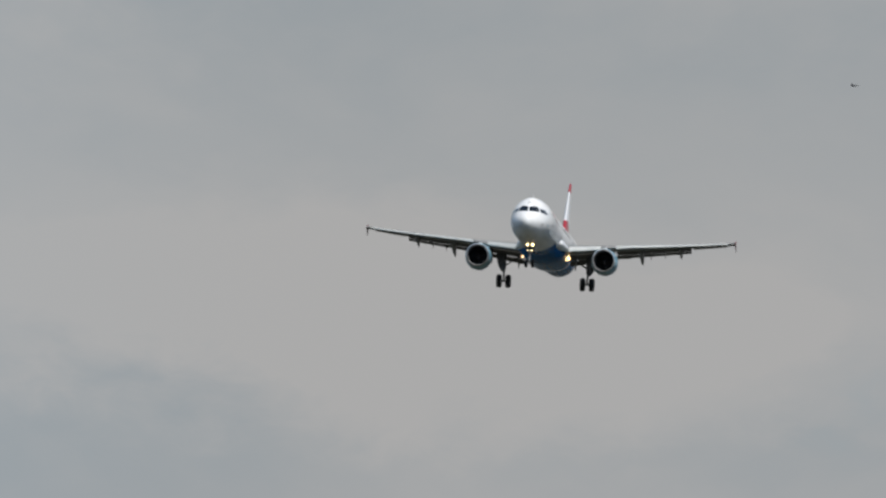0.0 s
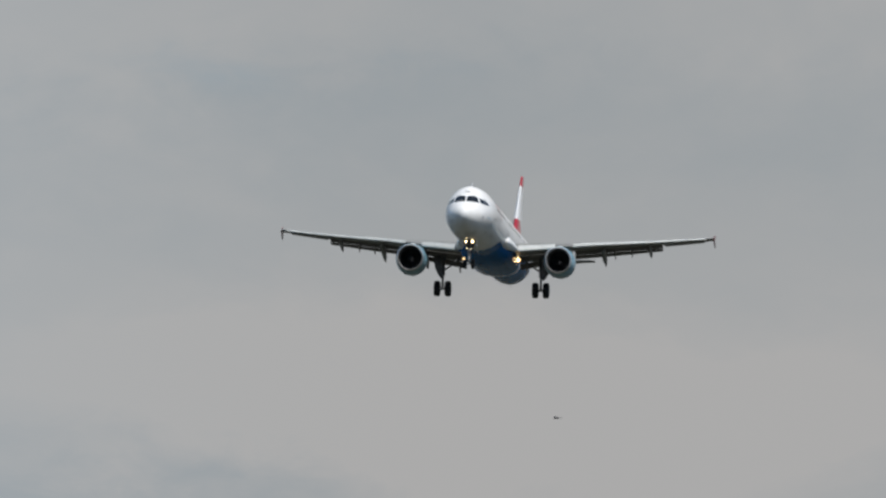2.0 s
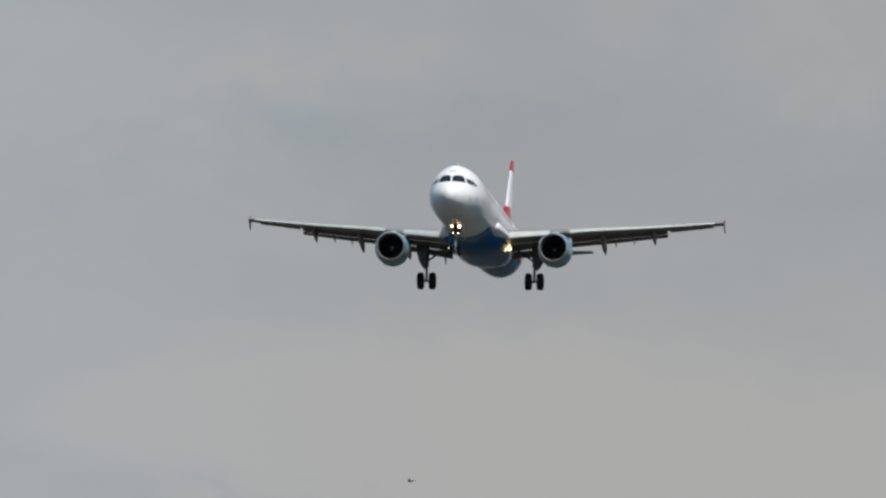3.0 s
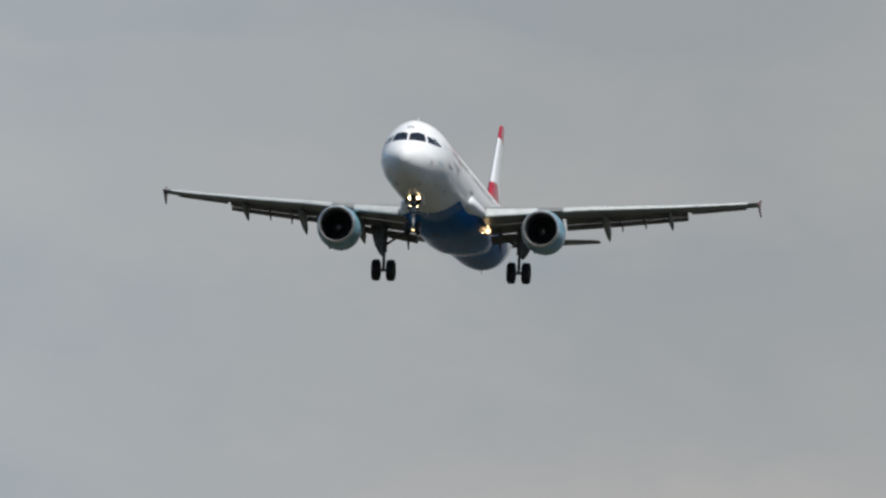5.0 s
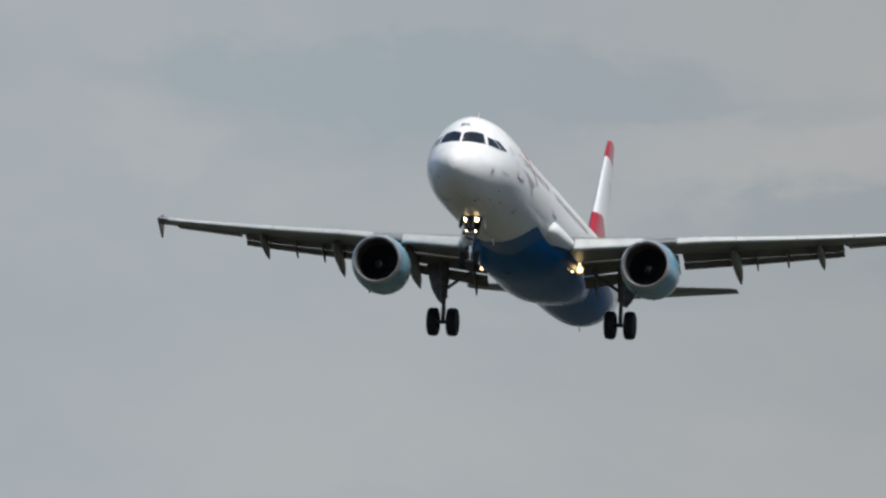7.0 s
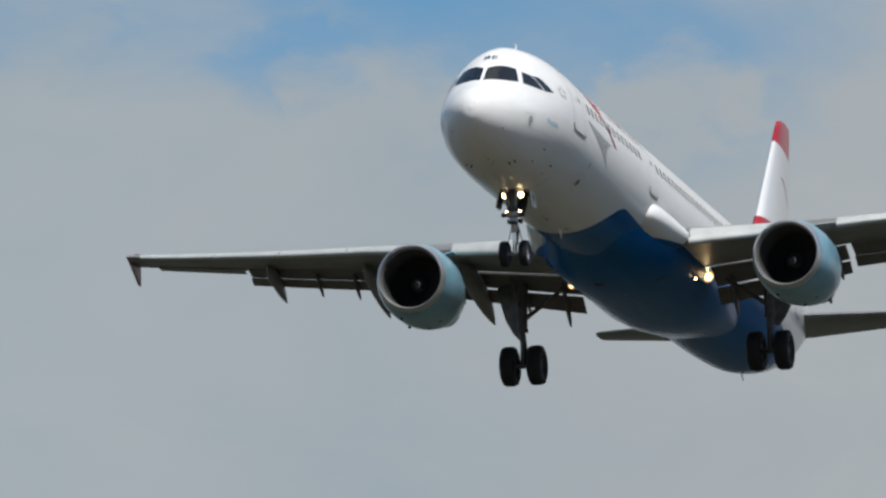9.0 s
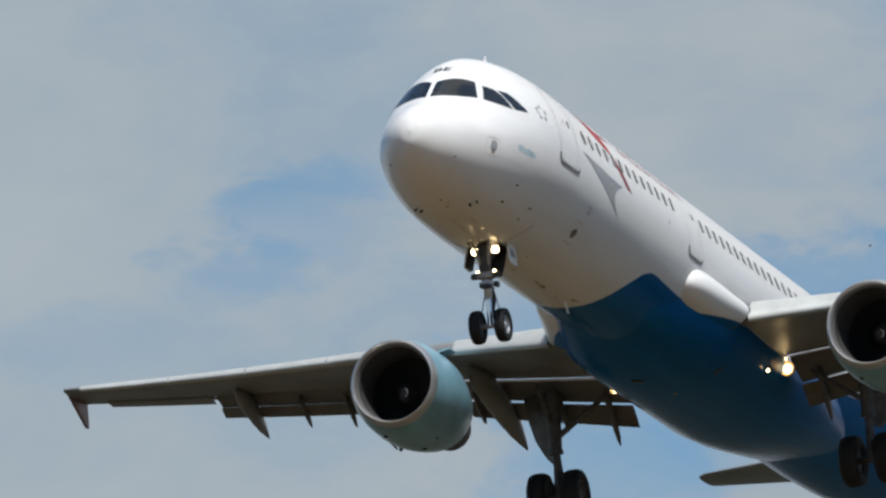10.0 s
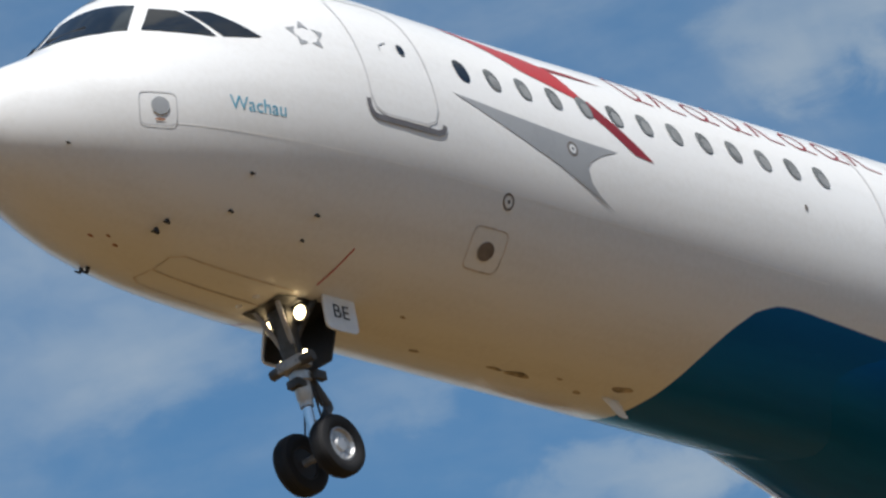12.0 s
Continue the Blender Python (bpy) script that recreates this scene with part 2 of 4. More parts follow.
M_BODY = livery("fuselage_paint")
M_ROOT = livery("wing_root_paint", 0.19)
M_FIN = fin_paint("fin_paint")
M_WHITE = plain("white_paint", WHITE, 0.3, vary=0.03, coat=0.3)
M_WING = plain("wing_grey", (0.19, 0.193, 0.187), 0.42, vary=0.10, scale=0.7)
M_SLAT = plain("slat_paint", (0.43, 0.445, 0.43), 0.55, metal=0.0, vary=0.06)
M_FLAP = plain("flap_grey", (0.12, 0.115, 0.108), 0.5, vary=0.12, scale=1.0)
M_NACELLE = plain("nacelle_blue", (0.185, 0.365, 0.455), 0.36, vary=0.10, coat=0.3)
M_LIP = plain("polished_lip", (0.60, 0.60, 0.60), 0.36, metal=0.8, vary=0.03)
M_DUCT = plain("intake_lining", (0.055, 0.055, 0.055), 0.55, vary=0.1)
M_BLADE = plain("fan_blade", (0.02, 0.02, 0.022), 0.5, metal=0.4, vary=0.1)
M_SPIN = plain("spinner", (0.03, 0.03, 0.032), 0.35, vary=0.1)
M_HOT = plain("exhaust_metal", (0.06, 0.053, 0.047), 0.45, metal=0.9, vary=0.15)
M_TYRE = plain("tyre_rubber", (0.010, 0.010, 0.011), 0.75, vary=0.15, scale=6, bump=0.2)
M_RIM = plain("wheel_rim", (0.50, 0.50, 0.50), 0.42, metal=0.6, vary=0.12, scale=5)
M_STEEL = plain("gear_steel", (0.34, 0.34, 0.34), 0.45, metal=0.3, vary=0.2, scale=4)
M_LEG = plain("main_leg_grey", (0.075, 0.075, 0.075), 0.5, metal=0.2, vary=0.2, scale=4)
# dark parts, and the painted shade of gear bay and door insides
M_DARK = plain("dark_parts_and_shade", (0.03, 0.03, 0.032), 0.6, vary=0.2)
M_CHROME = plain("oleo_chrome", (0.75, 0.75, 0.75), 0.15, metal=1.0, vary=0.02)
M_GLASS = plain("cockpit_glass", (0.012, 0.015, 0.018), 0.06, vary=0.1, coat=0.6)
M_PANE = plain("cabin_pane", (0.15, 0.16, 0.16), 0.2, vary=0.2, coat=0.4)
M_PALE_PANE = plain("pale_pane", (0.23, 0.235, 0.23), 0.3, vary=0.18, scale=3)
M_GREY = plain("marking_grey", (0.33, 0.34, 0.35), 0.35, vary=0.03)
M_RED = plain("marking_red", RED, 0.35, vary=0.04)
M_CYAN = plain("marking_cyan", (0.10, 0.36, 0.50), 0.4, vary=0.03)
M_BLACK = plain("marking_black", (0.02, 0.02, 0.02), 0.5, vary=0.05)
M_BROWN = plain("panel_brown", (0.17, 0.14, 0.12), 0.5, vary=0.15, scale=5)
M_SEAM = plain("outline_grey", (0.56, 0.56, 0.56), 0.4, vary=0.04)
# near white: the reflection along the lap joint, put into the colour
M_JOINT_GLINT = plain("joint_glint", (0.84, 0.83, 0.81), 0.4, vary=0.06)
M_DEEP = plain("marking_dark_red", (0.24, 0.014, 0.022), 0.35, vary=0.05)
M_TAN = plain("seam_brown", (0.56, 0.48, 0.40), 0.6, vary=0.2, scale=5)
M_LAMP = lamp_glass("landing_lamp_glow", (1.0, 0.74, 0.40), 11.0)
M_LAMP_WING = lamp_glass("wing_lamp_glow", (1.0, 0.72, 0.36), 6.0)
# emission on the reflector bowl, for the orange halo round the wing lamps
M_HALO = lamp_glass("lamp_halo_glow", (1.0, 0.52, 0.16), 1.5)
M_BIRD = plain("bird_feathers", (0.035, 0.033, 0.035), 0.7, vary=0.2, scale=20)


# ---- shared shapes ----
def part(name, bm, material, parent, label="", smooth=True):
    mesh = bpy.data.meshes.new(name)
    bmesh.ops.recalc_face_normals(bm, faces=bm.faces)
    bm.to_mesh(mesh)
    bm.free()
    if smooth:
        mesh.shade_smooth()
        mesh.set_sharp_from_angle(angle=radians(38))
    mesh.materials.append(material)
    ob = new(name, mesh)
    ob.parent = parent
    return tagged(ob, label)


def loft(rings, caps=(True, True), closed=True, bm=None):
    """Skin through rings of points, all with the same count."""
    bm = bm or bmesh.new()
    rows = [[bm.verts.new(p) for p in r] for r in rings]
    n = len(rows[0])
    for a, b in zip(rows, rows[1:]):
        for i in range(n if closed else n - 1):
            bm.faces.new((a[i], a[(i + 1) % n], b[(i + 1) % n], b[i]))
    if closed:
        for on, r in zip(caps, (rows[0], rows[-1])):
            if on:
                bm.faces.new(r)
    return bm


def ring(centre, axis, radius, n=20, flat=1.0):
    axis = Vector(axis).normalized()
    a = axis.orthogonal().normalized()
    b = axis.cross(a)
    return [Vector(centre) + (a * math.cos(2 * math.pi * i / n) + b * math.sin(2 * math.pi * i / n) * flat) * radius for i in range(n)]


def rod(a, b, r, r2=None, n=12, bm=None):
    a, b = Vector(a), Vector(b)
    return loft([ring(a, b - a, r, n), ring(b, b - a, r if r2 is None else r2, n)], bm=bm)


def turned(profile, centre, axis, n=40, caps=(False, False), bm=None):
    """A lathe: profile of (along, radius)."""
    axis = Vector(axis).normalized()
    return loft([ring(Vector(centre) + axis * u, axis, max(r, 0.002), n) for u, r in profile], caps, bm=bm)


def slab(lo, hi, bevel=0.0, bm=None):
    bm = bm or bmesh.new()
    v = bmesh.ops.create_cube(bm, size=1)["verts"]
    for p in v:
        p.co = Vector([(h + l) / 2 + c * (h - l) for c, l, h in zip(p.co, lo, hi)])
    if bevel:
        bmesh.ops.bevel(bm, geom=list({e for p in v for e in p.link_edges}), offset=bevel, segments=2, affect="EDGES", profile=0.5)
    return bm


def curve_at(table, x):
    """Smooth interpolation in a table of (x, value)."""
    i = max(0, min(len(table) - 2, next((k for k, r in enumerate(table) if r[0] > x), len(table)) - 1))
    def slope(k):
        if k == 0 or k == len(table) - 1:
            j = min(k, len(table) - 2)
            return (table[j + 1][1] - table[j][1]) / (table[j + 1][0] - table[j][0])
        d1 = (table[k][1] - table[k - 1][1]) / (table[k][0] - table[k - 1][0])
        d2 = (table[k + 1][1] - table[k][1]) / (table[k + 1][0] - table[k][0])
        return 0.0 if d1 * d2 <= 0 else 2 * d1 * d2 / (d1 + d2)
    (x0, y0), (x1, y1) = table[i], table[i + 1]
    h = x1 - x0
    u = min(1, max(0, (x - x0) / h))
    return (2 * u**3 - 3 * u**2 + 1) * y0 + (u**3 - 2 * u**2 + u) * h * slope(i) + (3 * u**2 - 2 * u**3) * y1 + (u**3 - u**2) * h * slope(i + 1)


# ---- ground: an unseen field under the approach, below the view, that bounces light up ----
def ground():
    bm = bmesh.new()
    bmesh.ops.create_circle(bm, cap_ends=True, radius=4500, segments=64)
    m = bpy.data.materials.new("unseen_field")
    m.use_nodes = True
    g = Graph(m.node_tree)
    at = g.add("ShaderNodeTexCoord").outputs["Object"]
    a, b2 = g.noise(at, 0.02, 5), g.noise(at, 1.5, 5)
    col = g.mix(g.step(g.math("ADD", g.math("MULTIPLY", a, 0.6), g.math("MULTIPLY", b2, 0.4)), 0.35, 0.65), (0.022, 0.024, 0.016, 1), (0.044, 0.044, 0.029, 1))
    sep = g.add("ShaderNodeSeparateXYZ", Vector=at)
    dx, dy = g.math("ADD", sep.outputs[0], 60.0), g.math("SUBTRACT", sep.outputs[1], 60.0)
    far = g.math("ADD", g.math("SQRT", g.math("ADD", g.math("MULTIPLY", dx, dx), g.math("MULTIPLY", dy, dy))), g.math("MULTIPLY", g.noise(at, 0.03, 4), 40.0))
    # round straw patch, added to bounce warm light onto belly and flanks
    straw = g.mix(b2, (0.096, 0.053, 0.013, 1), (0.156, 0.087, 0.022, 1))
    col = g.mix(g.step(far, 215.0, 150.0), col, straw)
    b = g.add("ShaderNodeBsdfPrincipled", Roughness=0.95)
    g.put(b.inputs["Base Color"], col)
    m.node_tree.links.new(b.outputs[0], g.add("ShaderNodeOutputMaterial").inputs[0])
    ob = part("ground", bm, m, None)
    tagged(ob, "unseen field under the approach path, straw patch added for warm bounce", "ground", kind="structure")


ground()

# ---- the airliner: x to its left, y behind the nose, z up ----
airliner = new("airliner")
airliner.empty_display_size = 3
tagged(airliner, "white twin-engine airliner with blue belly and red fin tip, landing", "airliner")

TOP = [(0, -0.55), (0.05, -0.34), (0.2, -0.12), (0.5, 0.08), (1.0, 0.33), (1.35, 0.53), (1.65, 0.79), (2.1, 1.19), (2.6, 1.51), (3.2, 1.83), (4, 2.06), (5, 2.14), (6, 2.13), (7, 2.10), (8.5, 2.07), (30, 2.07), (33, 2.07), (36, 2.05), (39, 1.98), (42, 1.80), (43.8, 1.60), (44.5, 1.45)]
BOT = [(0, -0.57), (0.05, -0.80), (0.2, -1.02), (0.5, -1.27), (1.0, -1.53), (1.5, -1.71), (2.0, -1.84), (2.6, -1.94), (3.2, -2.01), (4, -2.05), (5, -2.07), (30.5, -2.07), (32.5, -2.05), (34.5, -1.98), (36, -1.79), (38, -1.39), (40, -0.80), (42, -0.03), (43.8, 0.64), (44.5, 0.98)]
WID = [(0, 0.01), (0.05, 0.22), (0.2, 0.43), (0.5, 0.70), (1.0, 1.00), (1.5, 1.22), (2.0, 1.40), (2.6, 1.57), (3.2, 1.70), (4, 1.83), (5, 1.925), (6, 1.965), (7, 1.975), (31, 1.975), (34, 1.90), (36, 1.76), (39, 1.40), (42, 0.86), (43.8, 0.45), (44.5, 0.24)]
MID = [(0, -0.56), (1, -0.52), (2, -0.40), (3.2, -0.22), (5, -0.02), (7, 0.0), (30, 0.0), (33, 0.12), (36, 0.42), (39, 0.8), (42, 1.14), (44.5, 1.28)]


ROUND = [(0, 2.0), (1.0, 1.92), (1.6, 1.72), (3.0, 1.74), (4.5, 1.9), (6, 2.0), (45, 2.0)]


def section(s):
    return [curve_at(k, s) for k in (TOP, BOT, WID, MID, ROUND)]


def hull(s, angle):
    """A point of the fuselage skin: angle 0 at its left side, 90 degrees on top."""
    t, b, w, m, e = section(s)
    c, v = math.cos(angle), math.sin(angle)
    if v <= 0:
        return Vector((w * c, s, m + (m - b) * v))
    return Vector((w * math.copysign(abs(c) ** (2 / e), c), s, m + (t - m) * v ** (2 / e)))


def side(s, z, out=0.007, sign=1):
    """The skin's point at station s and height z, left (1) or right (-1), pushed out along the section's normal."""
    t, b, w, m, e = section(s)
    up = z > m
    h, e = ((t - m), e) if up else ((m - b), 2.0)
    v = min(0.998, abs(z - m) / h)
    c = (1 - v**e) ** (1 / e)
    n = Vector((c ** (e - 1) / w, 0, math.copysign(v ** (e - 1) / h, z - m))).normalized()
    p = Vector((w * c, s, z)) + n * out
    p.x *= sign
    return p


def crown(s, x, out=0.007):
    """The skin's upper point at station s and x metres from the middle."""
    t, b, w, m, e = section(s)
    v = (1 - min(0.999, abs(x) / w) ** e) ** (1 / e)
    p = Vector((x, s, m + (t - m) * v))
    slope = (curve_at(TOP, s + 0.05) - curve_at(TOP, s - 0.05)) / 0.1
    n = Vector((math.copysign((abs(x) / w) ** (e - 1) / w, x), -slope * 0.7, v ** (e - 1) / (t - m))).normalized()
    return p + n * out


def build_fuselage():
    stations = sorted({round(x, 3) for x in [0, 0.012, 0.03, 0.05, 0.08, 0.13, 0.2, 0.3, 0.4] + [0.5 + 0.1 * i for i in range(46)] + [5 + 0.5 * i for i in range(80)] if x <= 44.5} | {44.5})
    return part("fuselage", loft([[hull(s, 2 * math.pi * i / 96) for i in range(96)] for s in stations]), M_BODY, airliner)


fuselage = build_fuselage()


def build_belly():
    rings = []
    for s, k in [(13.6, 0.0), (14.4, 0.18), (15.2, 0.40), (16, 0.62), (17, 0.84), (18.5, 1), (20, 1), (22, 1), (24, 1), (25.5, 0.85), (27, 0.55), (28.2, 0.3), (29.4, 0.0)]:
        w, zt, zb = 1.30 + 0.78 * k + 0.16 * math.exp(-(((s - 17.0) / 1.3) ** 2)), -1.0 - 0.25 * (1 - k), -1.92 - 0.60 * k
        r = []
        for i in range(33):
            a = math.pi + math.pi * i / 32
            c, v = math.cos(a), math.sin(a)
            r.append((w * math.copysign(abs(c) ** 0.82, c), s, zt + (zt - zb) * math.copysign(abs(v) ** 0.85, v)))
        rings.append(r)
    return part("belly_fairing", loft(rings, caps=(True, True)), M_BODY, airliner)


build_belly()


# ---- wings ----
def wing_line(y):
    """Leading edge, trailing edge and height of the wing at a distance y from the middle."""
    le = 17.0 + (y - 2.0) * 0.459
    te = 22.55 + (y - 2) * 0.02 if y < 6.5 else 22.64 + (y - 6.5) * 0.286
    z = -1.03 + 0.0893 * (y - 2) + 0.44 * ((y - 2) / 14.7) ** 2
    return le, te, z


def foil(y, x0, x1, n=10, thick=None, closed=True):
    """Section of the wing between the chord parts x0 and x1 as points, upper side first."""
    le, te, z = wing_line(y)
    ch = te - le
    t = thick or 0.112
    twist = radians(3.6 - 4.0 * (y / 17))
    def thickness(x):
        return 5 * t * (0.2969 * math.sqrt(max(x, 0)) - 0.126 * x - 0.3516 * x * x + 0.2843 * x**3 - 0.1036 * x**4)
    def camber(x):
        return 0.022 * (1 - (2 * x - 0.9) ** 2)
    xs = [x0 + (x1 - x0) * (0.5 - 0.5 * math.cos(math.pi * i / n)) for i in range(n + 1)]
    up = [(x, camber(x) + thickness(x)) for x in xs]
    lo = [(x, camber(x) - thickness(x)) for x in xs]
    pts = up[::-1] + (lo[1:] if x0 <= 0 else lo)
    if x1 >= 1:
        pts = pts[:-1]
    droop = 0.36 * max(0.0, 1 - (y - 2) / 6.0)
    return [Vector((0, le + x * ch * math.cos(twist) + v * ch * math.sin(twist), z + v * ch * math.cos(twist) - (x - 0.35) * ch * math.sin(twist) - droop * max(0.0, 1 - x / 0.3) ** 1.5)) for x, v in pts], ch


def placed(points, y, sign):
    return [Vector((sign * y, p.y, p.z)) for p in points]


def tipped(points, pivot, degrees, shift):
    """Turn section points nose-up about a pivot and move them (back, up)."""
    a = radians(degrees)
    out = []
    for p in points:
        dy, dz = p.y - pivot.y, p.z - pivot.z
        out.append(Vector((p.x, pivot.y + dy * math.cos(a) + dz * math.sin(a) + shift[0], pivot.z + dz * math.cos(a) - dy * math.sin(a) + shift[1])))
    return out


def panel(y0, y1, x0, x1, sign, steps=6, turn=0.0, back=0.0, drop=0.0, n=8):
    rings = []
    for i in range(steps + 1):
        y = y0 + (y1 - y0) * i / steps
        pts, ch = foil(y, x0, x1, n)
        pivot = pts[len(pts) // 2]
        rings.append(placed(tipped(pts, pivot, turn, (back * ch, drop * ch)), y, sign))
    return loft(rings)


def flap_section(y, depth, turn, back, drop):
    """A flap's own little aerofoil, turned down behind the wing."""
    le, te, z = wing_line(y)
    ch = te - le
    c = depth
    xs = [0, 0.03, 0.1, 0.25, 0.45, 0.7, 1.0]
    up = [(x, 0.26 * math.sqrt(x) * (1 - x) * 0.62 + 0.03 * (1 - x)) for x in xs]
    lo = [(x, -0.11 * math.sqrt(x) * (1 - x)) for x in xs[1:-1]]
    tw = radians(3.6 - 4.0 * (y / 17))
    hinge = Vector((0, le + back * ch, z - (back - 0.35) * ch * math.sin(tw) + drop))
    a = radians(turn)
    return [Vector((0, hinge.y + x * c * math.cos(a) + v * c * math.sin(a), hinge.z - x * c * math.sin(a) + v * c * math.cos(a))) for x, v in up + lo[::-1]]


def build_wing(sign):
    ys = [1.2, 2.0, 2.7, 3.4, 4.2, 5.2, 6.5, 8, 9.5, 11, 13.4]
    rings = [placed(foil(y, 0.0, 0.80, 14)[0], y, sign) for y in ys]
    wing = part("wing", loft(rings), M_WING, airliner, "grey wing with extended slats and flaps")
    outer = [placed(foil(y, 0.0, 0.995, 14)[0], y, sign) for y in (13.402, 14.2, 15.5, 16.6, 17.34)]
    part("wing_tip_panel", loft(outer), M_WING, wing)
    part("aileron", panel(13.55, 16.6, 0.78, 0.999, sign, 3, 6, 0.02, -0.02), M_WING, wing)
    for y0, y1 in ((2.5, 5.3), (6.7, 9.1), (9.13, 11.6), (11.63, 14.0), (14.03, 16.8)):
        rings = []
        for i in range(4):
            y = y0 + (y1 - y0) * i / 3
            pts, ch = foil(y, 0.0, 0.09, 8, 0.118)
            rings.append(placed(tipped(pts, pts[0], -15, (-0.048 * ch, -0.006 * ch)), y, sign))
        part("slat", loft(rings), M_SLAT, wing, "pale extended leading-edge slat")
    for y0, y1, d in ((2.15, 6.35, 0.95), (6.55, 13.35, 0.0)):
        for k, (frac, turn, back, drop) in enumerate(((0.62, 23 if y0 < 3 else 20, 0.83 if y0 < 3 else 0.79, -0.06 if y0 < 3 else -0.04), (0.40, 38 if y0 < 3 else 33, 0.0, 0.0))):
            rings = []
            for i in range(8):
                y = y0 + (y1 - y0) * i / 7
                le, te, z = wing_line(y)
                depth = (0.28 * (te - le) + 0.20)
                if k == 0:
                    rings.append(placed(flap_section(y, depth * frac, turn, back, drop), y, sign))
                else:
                    first = flap_section(y, depth * 0.62, 23 if y0 < 3 else 20, 0.83 if y0 < 3 else 0.79, -0.06 if y0 < 3 else -0.04)
                    end = max(first, key=lambda p: p.y)
                    sec = flap_section(y, depth * frac, turn, 0.83, -0.10)
                    base = sec[0]
                    rings.append(placed([p - base + end + Vector((0, -0.02 if y0 < 3 else -0.12, -0.055 if y0 < 3 else -0.03)) for p in sec], y, sign))
            part("flap", loft(rings), M_FLAP, wing, "grey trailing-edge flap lowered for landing")
    for y, long, deep in ((5.40, 4.3, 1.36), (8.85, 3.2, 1.26), (12.40, 2.4, 0.86)):
        le, te, z = wing_line(y)
        ch = te - le
        rings = []
        for u, r, d in ((0, 0.02, 0.20), (0.08, 0.10, 0.24), (0.2, 0.16, 0.30), (0.4, 0.19, 0.40), (0.6, 0.18, 0.56), (0.78, 0.14, 0.74), (0.92, 0.07, 0.90), (1.0, 0.015, 1.0)):
            c = Vector((sign * y, te - long * 0.62 + u * long, z - d * deep))
            rings.append([c + Vector((math.cos(2 * math.pi * i / 14) * r * 0.34 * long, 0, math.sin(2 * math.pi * i / 14) * r * (1.7 - 0.5 * u) * (0.55 + 0.19 * long))) for i in range(14)])
        part("flap_track_fairing", loft(rings), M_WING, wing, "canoe-shaped flap track fairing")
    for y, deep, back, thick in ((2.68, 1.52, 0.60, 1.5), (3.95, 1.16, 0.50, 1.4), (6.05, 0.92, 0.45, 1.5), (9.65, 0.82, 0.40, 1.1), (10.95, 0.74, 0.40, 1.1)):
        le, te, z = wing_line(y)
        rings = []
        for u, w, k in ((0, 0.02, 0.28), (0.3, 0.05, 0.45), (0.7, 0.05, 0.72), (0.9, 0.035, 0.9), (1.0, 0.012, 1.0)):
            c = Vector((sign * y, te - 0.55 + u * (0.55 + back), z - deep * k))
            rings.append([c + Vector((math.cos(2 * math.pi * i / 8) * w * thick, 0, math.sin(2 * math.pi * i / 8) * w * 2.6 * thick)) for i in range(8)])
        part("flap_hinge", loft(rings), M_FLAP, wing)
    # wingtip fence
    le, te, z = wing_line(17.3)
    outline = [(le + 0.30, 0.03), (te - 0.25, 0.40), (te - 0.02, 0.42), (te - 0.02, 0.0), (te + 0.22, -0.56), (te + 0.04, -0.58), (le + 0.45, -0.06)]
    rings = []
    for dx, k in ((-0.035, 0.93), (-0.02, 1), (0.02, 1), (0.035, 0.93)):
        cy = sum(p[0] for p in outline) / len(outline)
        rings.append([Vector((sign * (17.36 + abs(v) * 0.10) + dx, cy + (u - cy) * k, z + v * k)) for u, v in outline])
    part("wingtip_fence", loft(rings), M_TIP, wing, "small arrow-shaped wingtip fence with dark red edge")
    return wing


M_TIP = plain("fence_paint", (0.20, 0.08, 0.08), 0.4, vary=0.2)
wing_left, wing_right = build_wing(1), build_wing(-1)


